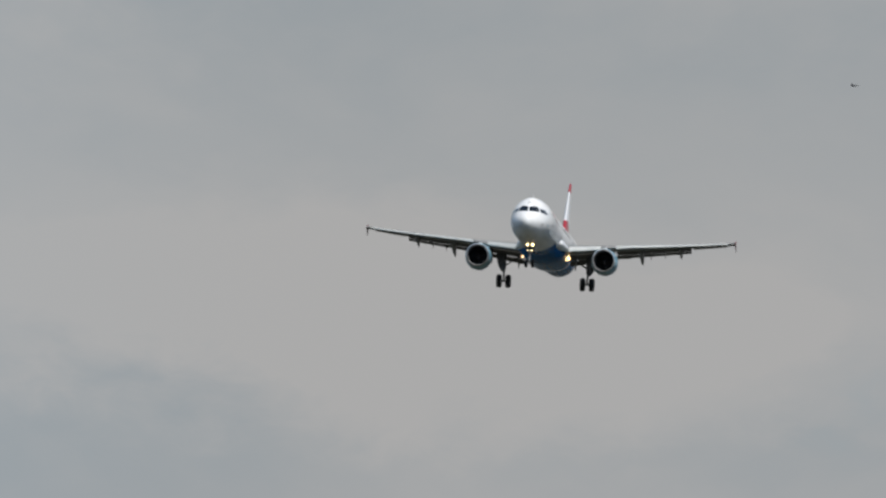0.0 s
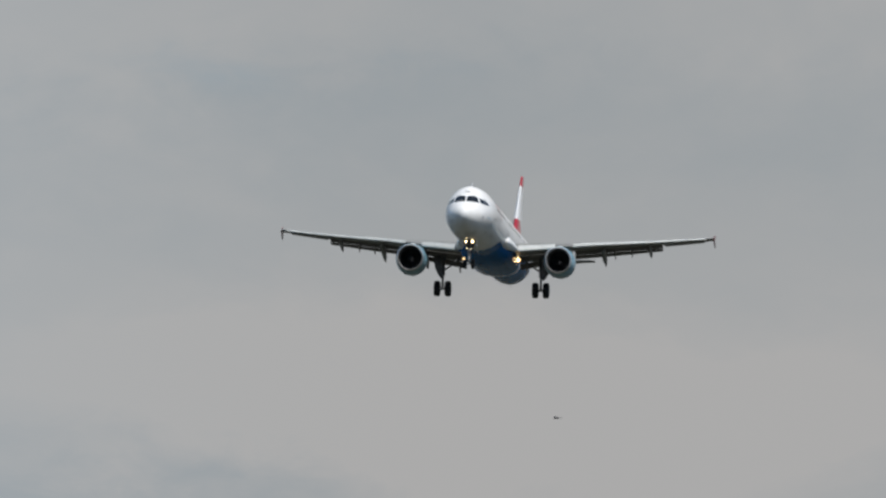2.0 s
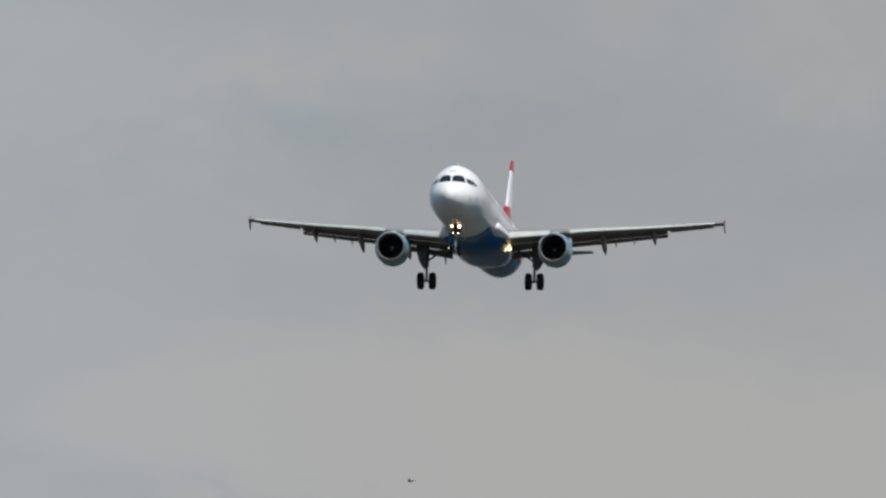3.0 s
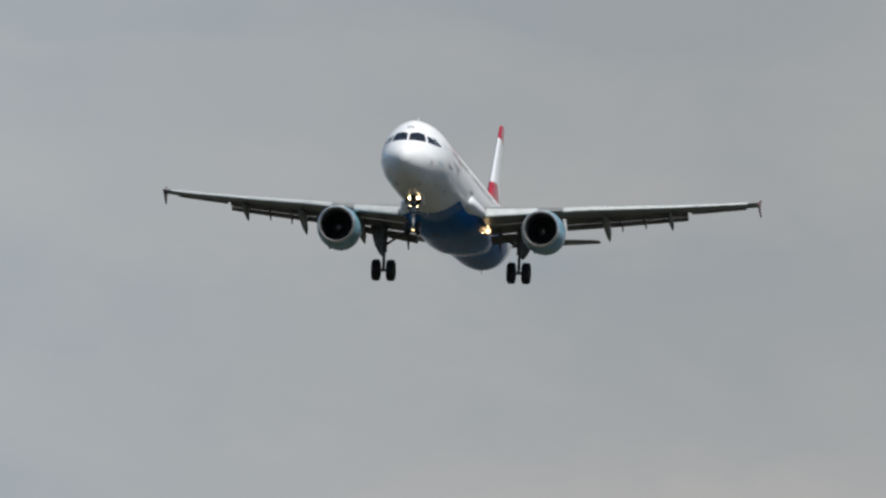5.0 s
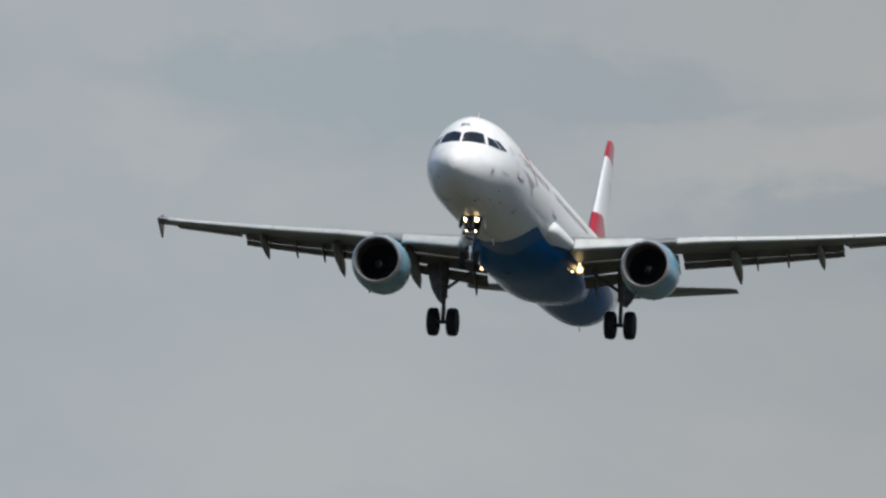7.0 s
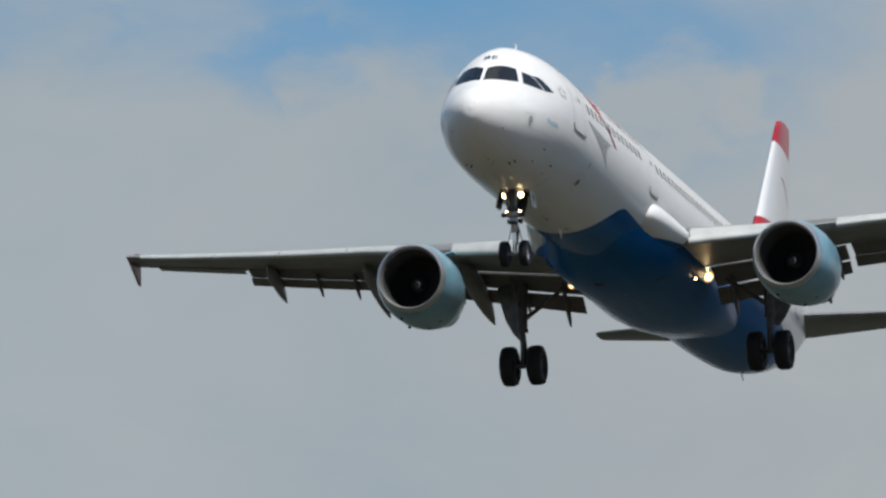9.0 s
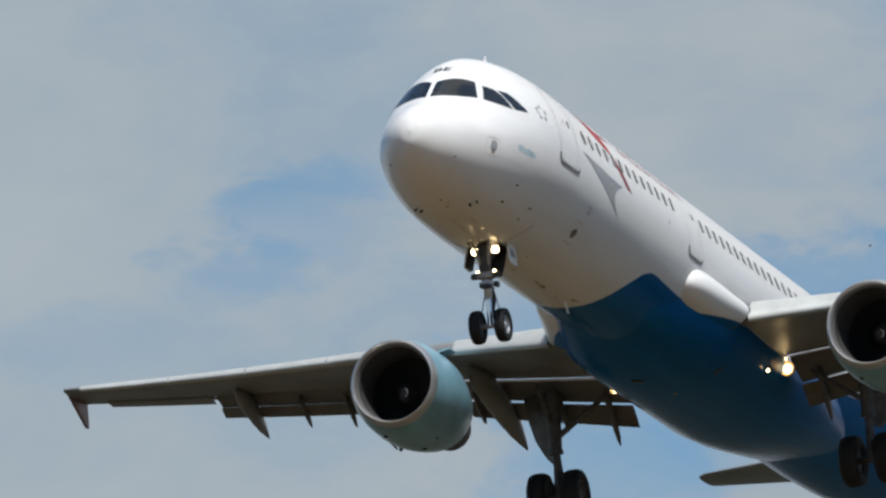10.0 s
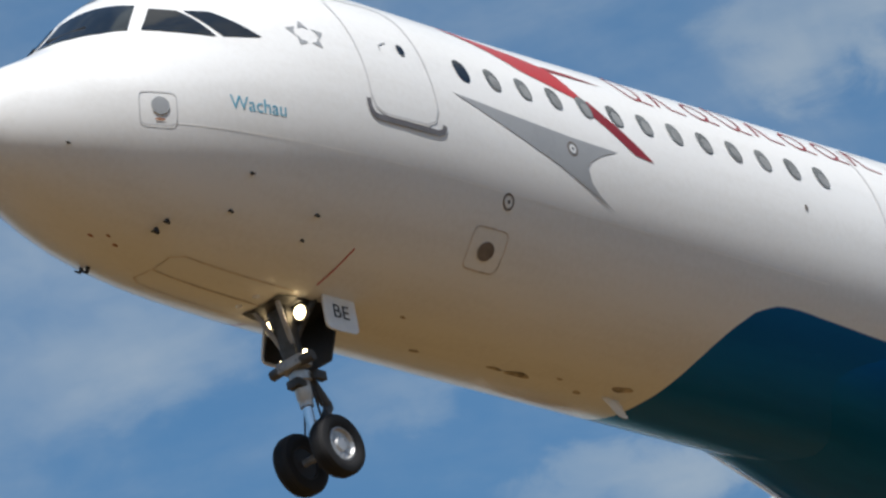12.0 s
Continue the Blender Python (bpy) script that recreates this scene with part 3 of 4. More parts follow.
def build_engine(sign):
    x, s, z = sign * 5.88, 15.50, -2.20
    ax = Vector((sign * 0.015, 1, -0.02)).normalized()
    c = Vector((x, s, z))
    nacelle = part("engine_nacelle", turned([(0.20, 1.085), (0.5, 1.16), (0.9, 1.205), (1.5, 1.225), (2.1, 1.20), (2.7, 1.10), (3.25, 0.97), (3.26, 0.90), (2.6, 0.95)], c, ax, 56), M_NACELLE, airliner, "pale blue engine nacelle with polished intake lip")
    part("intake_lip", turned([(0.20, 1.083), (0.10, 1.055), (0.03, 1.01), (0.0, 0.985), (0.03, 0.955), (0.12, 0.925), (0.26, 0.905)], c, ax, 56), M_LIP, nacelle, "polished metal intake lip")
    part("intake_duct", turned([(0.26, 0.905), (0.6, 0.885), (1.15, 0.87), (1.45, 0.87)], c, ax, 56), M_DUCT, nacelle)
    a0 = ax.orthogonal().normalized()
    b0 = ax.cross(a0)
    for k in range(36):
        t = 2 * math.pi * k / 36
        rad = a0 * math.cos(t) + b0 * math.sin(t)
        tan = ax.cross(rad)
        bm = bmesh.new()
        rows = []
        for r in (0.2, 0.42, 0.65, 0.86):
            w, tw = 0.065 + 0.05 * r, radians(25 + 45 * r)
            d = tan * math.sin(tw) * w + ax * math.cos(tw) * w
            base = c + ax * 1.22 + rad * r
            rows.append((bm.verts.new(base - d), bm.verts.new(base + d)))
        for u, v in zip(rows, rows[1:]):
            bm.faces.new((u[0], v[0], v[1], u[1]))
        part("fan_blade", bm, M_BLADE, nacelle)
    part("fan_disc", turned([(1.42, 0.0), (1.42, 0.87)], c, ax, 40), M_DARK, nacelle)
    part("spinner", turned([(0.80, 0.0), (0.83, 0.045), (0.92, 0.13), (1.05, 0.205), (1.22, 0.26), (1.4, 0.27)], c, ax, 28), M_SPIN, nacelle)
    down = Vector((ax.x, 1, -0.05)).normalized()
    part("core_cowl", turned([(2.6, 0.80), (3.3, 0.72), (3.9, 0.62), (4.55, 0.50), (4.56, 0.45), (4.0, 0.42)], c, down, 36), M_HOT, nacelle)
    part("exhaust_cone", turned([(4.0, 0.34), (4.5, 0.27), (5.05, 0.02)], c, down, 24), M_HOT, nacelle)
    swirl = [c + ax * (0.80 + 0.8 * q) + (a0 * math.cos(2.2 * k / 8) + b0 * math.sin(2.2 * k / 8)) * (0.05 + 0.10 * k / 8) for k, q in [(k, 0.012 + 0.16 * (k / 8)) for k in range(9)]]
    bm = loft([ring(q, swirl[min(k + 1, 8)] - swirl[max(k - 1, 0)], 0.003 + 0.012 * math.sin(math.pi * (k + 0.5) / 9), 8) for k, q in enumerate(swirl)])
    part("spinner_mark", bm, M_WHITE, nacelle, "white curved mark on the spinner")
    rings = []
    for u, w, lo, hi in ((0.95, 0.04, 1.08, 1.20), (1.5, 0.13, 1.05, 1.29), (2.3, 0.17, 0.95, 1.40), (3.2, 0.18, 0.55, 1.36), (4.2, 0.17, 0.62, 1.25), (5.4, 0.05, 0.85, 1.05)):
        rings.append([c + Vector((w * dx, u, lo + (hi - lo) * k)) for dx, k in ((-0.8, 0), (-1, 0.3), (-1, 0.8), (-0.5, 1), (0.5, 1), (1, 0.8), (1, 0.3), (0.8, 0))])
    part("engine_pylon", loft(rings), M_WHITE, nacelle, "white engine pylon")
    bm = loft([[Vector((x - sign * (0.82 + 0.0), 16.6 + a, z + 0.86)), Vector((x - sign * 1.00, 16.95 + a, z + 1.00)), Vector((x - sign * 0.98, 16.97 + a, z + 1.03)), Vector((x - sign * 0.80, 16.62 + a, z + 0.89))] for a in (0, 0.48)])
    part("nacelle_strake", bm, M_NACELLE, nacelle)
    for u, deg, size in ((0.75, -112, 0.05), (1.55, -62, 0.045), (1.95, -84, 0.06), (2.35, -120, 0.05)):
        out = Vector((math.cos(radians(deg)), 0, math.sin(radians(deg))))
        q = c + ax * u + out * 1.19
        part("cowl_drain", turned([(-0.02, size), (0.035, size), (0.05, size * 0.5), (0.052, 0.0)], q, out, 12), M_DARK, nacelle, "small dark drain in the cowl")
    return nacelle


build_engine(1), build_engine(-1)


# ---- tail ----
def tail_surface(stations, horizontal, sign=1, thick=0.10, n=10):
    rings = []
    for span, le, te, h in stations:
        ch = te - le
        pts = []
        xs = [0.5 - 0.5 * math.cos(math.pi * i / n) for i in range(n + 1)]
        prof = [(x, 5 * thick * (0.2969 * math.sqrt(x) - 0.126 * x - 0.3516 * x * x + 0.2843 * x**3 - 0.1036 * x**4)) for x in xs]
        for x, t in prof[::-1] + [(x, -t) for x, t in prof[1:-1]]:
            pts.append(Vector((sign * span, le + x * ch, h + t * ch)) if horizontal else Vector((t * ch, le + x * ch, span)))
        rings.append(pts)
    return loft(rings)


part("fin", tail_surface([(1.6, 35.0, 42.4, 0), (2.15, 36.2, 42.45, 0), (2.7, 37.05, 42.55, 0), (5.2, 39.25, 42.98, 0), (7.45, 41.22, 43.32, 0), (7.72, 41.5, 43.36, 0), (7.80, 41.8, 43.2, 0)], False), M_FIN, airliner, "white fin with red top and red sweep at its foot")
for sg in (1, -1):
    part("tailplane", tail_surface([(0.5, 37.4, 41.6, 0.36), (1.2, 37.9, 41.7, 0.42), (6.0, 41.0, 42.5, 0.90), (6.22, 41.3, 42.5, 0.92)], True, sg), M_WING, airliner, "grey tailplane")


# ---- landing gear ----
def wheel(centre, radius, width, parent, outward, hub):
    c = Vector(centre)
    ax = Vector((outward, 0, 0))
    w = width / 2
    prof = [(-w * 0.72, radius * 0.55), (-w * 0.95, radius * 0.68), (-w, radius * 0.82), (-w * 0.86, radius * 0.94), (-w * 0.5, radius * 0.995)]
    for g0 in (-0.36, -0.12, 0.12, 0.36):
        prof += [(w * (g0 - 0.04), radius), (w * (g0 - 0.02), radius * 0.978), (w * (g0 + 0.02), radius * 0.978), (w * (g0 + 0.04), radius)]
    prof += [(w * 0.5, radius * 0.995), (w * 0.86, radius * 0.94), (w, radius * 0.82), (w * 0.95, radius * 0.68), (w * 0.72, radius * 0.55)]
    part("tyre", turned(prof, c, ax, 40), M_TYRE, parent, "black grooved tyre")
    rim = turned([(-w * 0.5, 0.0), (-w * 0.5, radius * 0.56), (w * 0.70, radius * 0.56), (w * 0.74, radius * 0.50), (w * 0.45, radius * 0.44), (w * 0.40, radius * 0.24), (w * 0.62, radius * 0.20), (w * 0.66, 0.0)], c, ax, 32)
    for k in range(9):
        a = 2 * math.pi * k / 9
        p = c + ax * (w * 0.40) + Vector((0, math.cos(a), math.sin(a))) * radius * 0.34
        rod(p, p + ax * w * 0.10, radius * 0.05, n=8, bm=rim)
    part("rim", rim, hub, parent, "metal wheel rim")
    part("brake_drum", turned([(-w * 0.56, 0.0), (-w * 0.56, radius * 0.50), (-w * 0.74, radius * 0.54), (-w * 0.74, radius * 0.56), (-w * 0.5, radius * 0.57)], c, ax, 32), M_DARK, parent, "dark inner side of the wheel")


def build_main_gear(sign):
    x, s, z = sign * 3.93, 21.95, -3.90
    top = Vector((x, s - 0.15, -1.35))
    axle = Vector((x, s, z))
    bm = rod(top, (x, s - 0.03, -2.75), 0.20, 0.15, 16)
    rod((x, s - 0.03, -2.75), (x, s - 0.02, -2.85), 0.175, 0.175, 16, bm)
    gear = part("main_landing_gear", bm, M_LEG, airliner, "dark main landing gear leg with two wheels")
    part("axle", rod((x - 0.55, s, z), (x + 0.55, s, z), 0.085), M_LEG, gear)
    part("oleo_piston", rod((x, s - 0.02, -2.8), axle + Vector((0, 0, 0.02)), 0.085, 0.09, 16), M_LEG, gear)
    part("side_stay", rod((x - sign * 0.05, s - 0.05, -2.45), (x - sign * 1.35, s - 0.1, -1.55), 0.075, 0.06), M_LEG, gear)
    part("drag_brace", rod((x, s - 0.05, -2.3), (x + sign * 0.1, s - 1.0, -1.35), 0.06, 0.06), M_LEG, gear)
    bm = rod((x, s + 0.15, -2.85), (x, s + 0.42, -3.32), 0.045, 0.035)
    rod((x, s + 0.42, -3.32), (x, s + 0.12, -3.86), 0.035, 0.045, bm=bm)
    part("torque_link", bm, M_LEG, gear)
    rings = []
    for zz, w, u in ((-1.30, 0.80, -0.25), (-1.9, 0.70, -0.22), (-2.4, 0.56, -0.16), (-2.8, 0.34, -0.1), (-3.05, 0.12, -0.08)):
        rings.append([Vector((x + sign * (0.06 + k * w), s + u + 0.5 * k + d, zz)) for k, d in ((0, 0), (0.5, -0.03), (1, 0), (1, 0.035), (0.5, 0.01), (0, 0.035))])
    part("gear_door", loft(rings), M_LEG, gear, "dark grey gear leg door")
    for dx in (-0.43, 0.43):
        wheel((x + dx, s, z), 0.62, 0.46, gear, math.copysign(1, dx), M_LEG)
    return gear


build_main_gear(1), build_main_gear(-1)


def build_nose_gear():
    s, z = 5.12, -3.90
    gear = part("nose_landing_gear", rod((0, s - 0.26, -1.85), (0, s - 0.07, -2.88), 0.105, 0.095, 18), M_STEEL, airliner, "steel nose gear leg with two small wheels and lamps")
    bm = turned([(0, 0.10), (0.02, 0.135), (0.12, 0.135), (0.14, 0.105), (0.34, 0.10), (0.36, 0.085), (0.44, 0.085), (0.45, 0.06)], (0, s - 0.075, -2.84), (0, 0.06, -1), 20)
    part("oleo_cylinder", bm, M_RIM, gear, "pale metal shock strut")
    part("oleo_piston", rod((0, s - 0.05, -3.2), (0, s, z), 0.06, 0.065, 16), M_CHROME, gear)
    part("axle", rod((-0.30, s, z), (0.30, s, z), 0.05), M_STEEL, gear)
    bm = rod((0, s + 0.06, -2.92), (0, s + 0.34, -3.20), 0.085, 0.06)
    rod((0, s + 0.34, -3.20), (0, s + 0.06, -3.68), 0.06, 0.06, bm=bm)
    part("torque_link", bm, M_LEG, gear)
    part("leg_yoke", loft([[Vector((w * u, s + d + e, zz)) for u, e in ((-1, -0.07), (-0.6, -0.10), (0.6, -0.10), (1, -0.07), (1, 0.07), (-1, 0.07))] for zz, w, d in ((-1.98, 0.16, -0.24), (-2.25, 0.14, -0.20), (-2.5, 0.12, -0.16), (-2.68, 0.10, -0.12))]), M_LEG, gear)
    for sg in (1, -1):
        part("drag_brace", rod((sg * 0.06, s - 0.14, -2.64), (sg * 0.20, s - 0.50, -1.98), 0.036, 0.032), M_STEEL, gear)
        part("side_bracket", rod((sg * 0.02, s - 0.10, -2.45), (sg * 0.34, s + 0.02, -2.0), 0.055, 0.05), M_LEG, gear)
    part("trunnion", rod((-0.34, s - 0.22, -2.0), (0.34, s - 0.22, -2.0), 0.075), M_DARK, gear)
    bm = slab((-0.20, s - 0.26, -2.83), (0.20, s - 0.02, -2.68), 0.04)
    part("steering_collar", bm, M_STEEL, gear)
    for sg in (1, -1):
        part("steering_actuator", rod((sg * 0.12, s - 0.2, -2.77), (sg * 0.33, s - 0.16, -2.76), 0.065, 0.07), M_LEG, gear)
    part("leg_door", loft([[Vector((-w, s + 0.30 + d, zz)), Vector((w, s + 0.30 + d, zz)), Vector((w, s + 0.33 + d, zz)), Vector((-w, s + 0.33 + d, zz))] for zz, w, d in ((-1.95, 0.34, 0.1), (-2.35, 0.32, 0.02), (-2.72, 0.24, -0.06))]), M_DARK, gear)
    part("towing_fitting", slab((-0.10, s - 0.24, -3.06), (0.10, s - 0.06, -2.95), 0.02), M_LEG, gear)
    for sg in (1, -1):
        part("hydraulic_box", slab((sg * 0.17 - 0.05, s - 0.02, -2.98), (sg * 0.17 + 0.05, s + 0.16, -2.86), 0.02), M_LEG, gear)
        part("hydraulic_pipe", rod((sg * 0.12, s - 0.16, -2.1), (sg * 0.10, s - 0.06, -2.86), 0.016, 0.016, 8), M_DARK, gear)
        part("brake_line", rod((sg * 0.08, s + 0.05, -3.0), (sg * 0.22, s + 0.08, -3.55), 0.012, 0.012, 8), M_DARK, gear)
    bm = rod((0.09, s - 0.02, -2.9), (0.07, s + 0.12, -3.6), 0.014, 0.014, 8)
    part("brake_hose", bm, M_DARK, gear)
    for dx in (-0.30, 0.30):
        wheel((dx, s, z), 0.385, 0.25, gear, math.copysign(1, dx), M_RIM)
    for sg in (1, -1):
        rings = []
        for d in (0.0, 0.03):
            pts = []
            for k in range(20):
                a = 2 * math.pi * k / 20
                u = math.copysign(abs(math.cos(a)) ** 0.35, math.cos(a))
                v = math.copysign(abs(math.sin(a)) ** 0.35, math.sin(a))
                pts.append(Vector((sg * (0.45 + d + 0.08 * (1 - v) * 0.5), 5.42 + 0.28 * u - 0.05 * (1 - v), -2.22 + 0.27 * v)))
            rings.append(pts)
        door = part("nose_gear_door", loft(rings), M_WHITE, gear, "white nose gear door with two black letters")
        # dark slab paints the shade on the door's inner face
        part("door_inner_shade", loft([[Vector((sg * (0.425 + d + 0.08 * (1 - v) * 0.5), 5.42 + 0.25 * u - 0.05 * (1 - v), -2.22 + 0.24 * v)) for u, v in ((-1, -0.9), (-0.9, -1), (0.9, -1), (1, -0.9), (1, 0.9), (0.9, 1), (-0.9, 1), (-1, 0.9))] for d in (0.0, 0.024)]), M_DARK, door, "dark slab for the shade on the gear door's inner face")
        part("door_lettering", letters("BE", 0.20, lambda u, v: Vector((sg * (0.487 + 0.08 * (1 - v / 0.27) * 0.5), 5.42 + sg * u - 0.05 * (1 - v / 0.27), -2.22 + v))), M_BLACK, door, "black letters", smooth=False)
        for (lx, ls, lz, r) in ((0.24, s - 0.12, -2.17, 0.092), (0.19, s - 0.10, -2.66, 0.042)):
            p = Vector((sg * lx, ls, lz))
            f = Vector((sg * 0.12, -1, -0.12))
            part("lamp_housing", turned([(-0.10, 0.03), (-0.06, r * 0.8), (0.02, r * 1.12), (0.045, r * 1.12), (0.045, r * 0.95)], p, f, 20), M_STEEL, gear)
            part("lamp_glass", turned([(0.03, r * 0.95), (0.05, r * 0.6), (0.055, 0.0)], p, f, 20), M_LAMP, gear, "lit landing lamp")
    return gear


def letters(text, height, place):
    """Flat lettering, centred, carried onto a surface by place(u, v)."""
    data = bpy.data.curves.new("letters", "FONT")
    data.body, data.size, data.align_x, data.align_y, data.resolution_u = text, height * 1.4, "CENTER", "CENTER", 3
    ob = bpy.data.objects.new("letters", data)
    mesh = bpy.data.meshes.new_from_object(ob)
    bm = bmesh.new()
    bm.from_mesh(mesh)
    bpy.data.objects.remove(ob)
    bpy.data.meshes.remove(mesh)
    for v in bm.verts:
        v.co = place(v.co.x, v.co.y)
    return bm


nose_gear = build_nose_gear()
for sg in (1, -1):
    p, f = Vector((sg * 2.17 - 0.06, 21.55, -1.54)), Vector((0, -1, -0.06))
    k = 1.0 if sg > 0 else 0.62
    lamp = part("landing_light", turned([(u, w * k) for u, w in ((-0.2, 0.05), (-0.12, 0.13), (0.02, 0.185), (0.15, 0.19), (0.15, 0.18), (0.05, 0.17))], p, f, 24), M_STEEL, airliner, "lit retractable landing light under the wing root")
    # the bowl is no lamp: its glow stands for the halo
    part("lamp_bowl", turned([(0.045, 0.17 * k), (0.0, 0.13 * k), (-0.02, 0.10 * k)], p, f, 24), M_HALO, lamp, "reflector bowl with its own warm glow for the lamp's halo")
    part("lamp_glass", turned([(0.03, 0.115 * k), (0.05, 0.08 * k), (0.055, 0.0)], p, f, 24), M_LAMP_WING, lamp)
    q = Vector((sg * 2.12 - 0.06, 21.55, -1.30))
    lamp = part("landing_light", turned([(-0.15, 0.04), (-0.08, 0.06), (0.02, 0.072), (0.10, 0.075), (0.10, 0.068), (0.02, 0.06)], q, f, 20), M_STEEL, airliner, "small lit lamp above the landing light")
    part("lamp_glass", turned([(0.015, 0.058), (0.03, 0.04), (0.034, 0.0)], q, f, 20), M_LAMP_WING, lamp)
# one small glowing disc low at the left wing root only
q = Vector((1.97, 20.35, -1.82))
lamp = part("root_glow_disc", turned([(-0.12, 0.03), (-0.05, 0.045), (0.02, 0.055), (0.02, 0.045)], q, (0, -1, -0.06), 20), M_STEEL, airliner, "small glowing disc low at the wing root")
part("lamp_glass", turned([(0.015, 0.045), (0.03, 0.03), (0.034, 0.0)], q, (0, -1, -0.06), 20), M_LAMP_WING, lamp)


# ---- windows, doors and markings on the skin ----
M_RUST = plain("rust_brown", (0.34, 0.16, 0.09), 0.6, vary=0.2, scale=8)
M_STAIN = plain("oil_brown", (0.40, 0.33, 0.24), 0.6, vary=0.3, scale=9)
M_SILL = plain("sill_grey", (0.15, 0.145, 0.155), 0.5, vary=0.1, scale=3)
def patch(name, outline, material, parent, label="", cuts=3, out=0.007, sign=1, on=None):
    """A painted or glazed area of the skin, bent to it; outline in (station, height)."""
    bm = bmesh.new()
    bm.faces.new([bm.verts.new((a, b, 0)) for a, b in outline])
    bmesh.ops.triangulate(bm, faces=bm.faces, ngon_method="EAR_CLIP")
    for _ in range(cuts):
        long = [e for e in bm.edges if e.calc_length() > 0.16]
        if long:
            bmesh.ops.subdivide_edges(bm, edges=long, cuts=1)
            bmesh.ops.triangulate(bm, faces=bm.faces)
    for v in bm.verts:
        v.co = on(v.co.x, v.co.y) if on else side(v.co.x, v.co.y, out, sign)
    return part(name, bm, material, parent, label)


def line_on(name, path, width, material, parent, label="", sign=1, closed=False, on=None, out=0.008):
    """A narrow strip along a path on the skin."""
    pts = [Vector(p) for p in path]
    fine = []
    ends = pts + ([pts[0]] if closed else [])
    for a, b in zip(ends, ends[1:]):
        k = max(1, int((b - a).length / 0.12))
        fine += [a.lerp(b, i / k) for i in range(k)]
    if not closed:
        fine.append(pts[-1])
    n = len(fine)
    rows = []
    for i, p in enumerate(fine):
        d = fine[(i + 1) % n] - fine[i - 1] if closed else fine[min(i + 1, n - 1)] - fine[max(i - 1, 0)]
        q = Vector((-d.y, d.x)).normalized() * width / 2
        rows.append([p - q, p + q])
    put = on or (lambda a, b: side(a, b, out, sign))
    bm = bmesh.new()
    vs = [[bm.verts.new(put(v.x, v.y)) for v in r] for r in rows]
    for a, b in zip(vs, vs[1:] + ([vs[0]] if closed else [])):
        bm.faces.new((a[0], a[1], b[1], b[0]))
    return part(name, bm, material, parent, label)


def oval(cs, cz, w, h, n=16, power=2.0, lean=0.0):
    pts = []
    for i in range(n):
        a = 2 * math.pi * i / n
        u = math.copysign(abs(math.cos(a)) ** (2 / power), math.cos(a)) * w
        v = math.copysign(abs(math.sin(a)) ** (2 / power), math.sin(a)) * h
        pts.append((cs + u + lean * v, cz + v))
    return pts


def keel(s, x, out=0.007):
    """The skin's lower point at station s and x metres from the middle."""
    t, b, w, m, e = section(s)
    return Vector((x, s, m - (m - b) * math.sqrt(1 - min(0.99, abs(x) / w) ** 2) - out))


for sg in (1, -1):
    front = patch("windscreen_pane", [(1.34, 0.05), (1.86, 0.05), (1.88, 0.38), (2.06, 0.62), (2.36, 0.79), (2.16, 0.88), (1.94, 0.97), (1.70, 0.74), (1.52, 0.48)], M_GLASS, fuselage, "dark cockpit windscreen pane", on=lambda a, b: crown(a, sg * b, 0.012))
    patch("cockpit_side_window", [(2.42, 0.93), (2.06, 0.51), (2.42, 0.47), (2.89, 0.43), (2.80, 0.66), (2.68, 0.87)], M_GLASS, fuselage, "dark cockpit side window", out=0.012, sign=sg)
    patch("cockpit_side_window", [(2.75, 0.87), (2.86, 0.66), (2.99, 0.44), (3.52, 0.49), (3.30, 0.68), (3.06, 0.86)], M_GLASS, fuselage, "dark cockpit side window", out=0.012, sign=sg)
    part("wiper", rod(crown(1.50, sg * 0.10, 0.02), crown(1.74, sg * 0.52, 0.02), 0.012, 0.010, 6), M_BLACK, front, "thin black wiper")

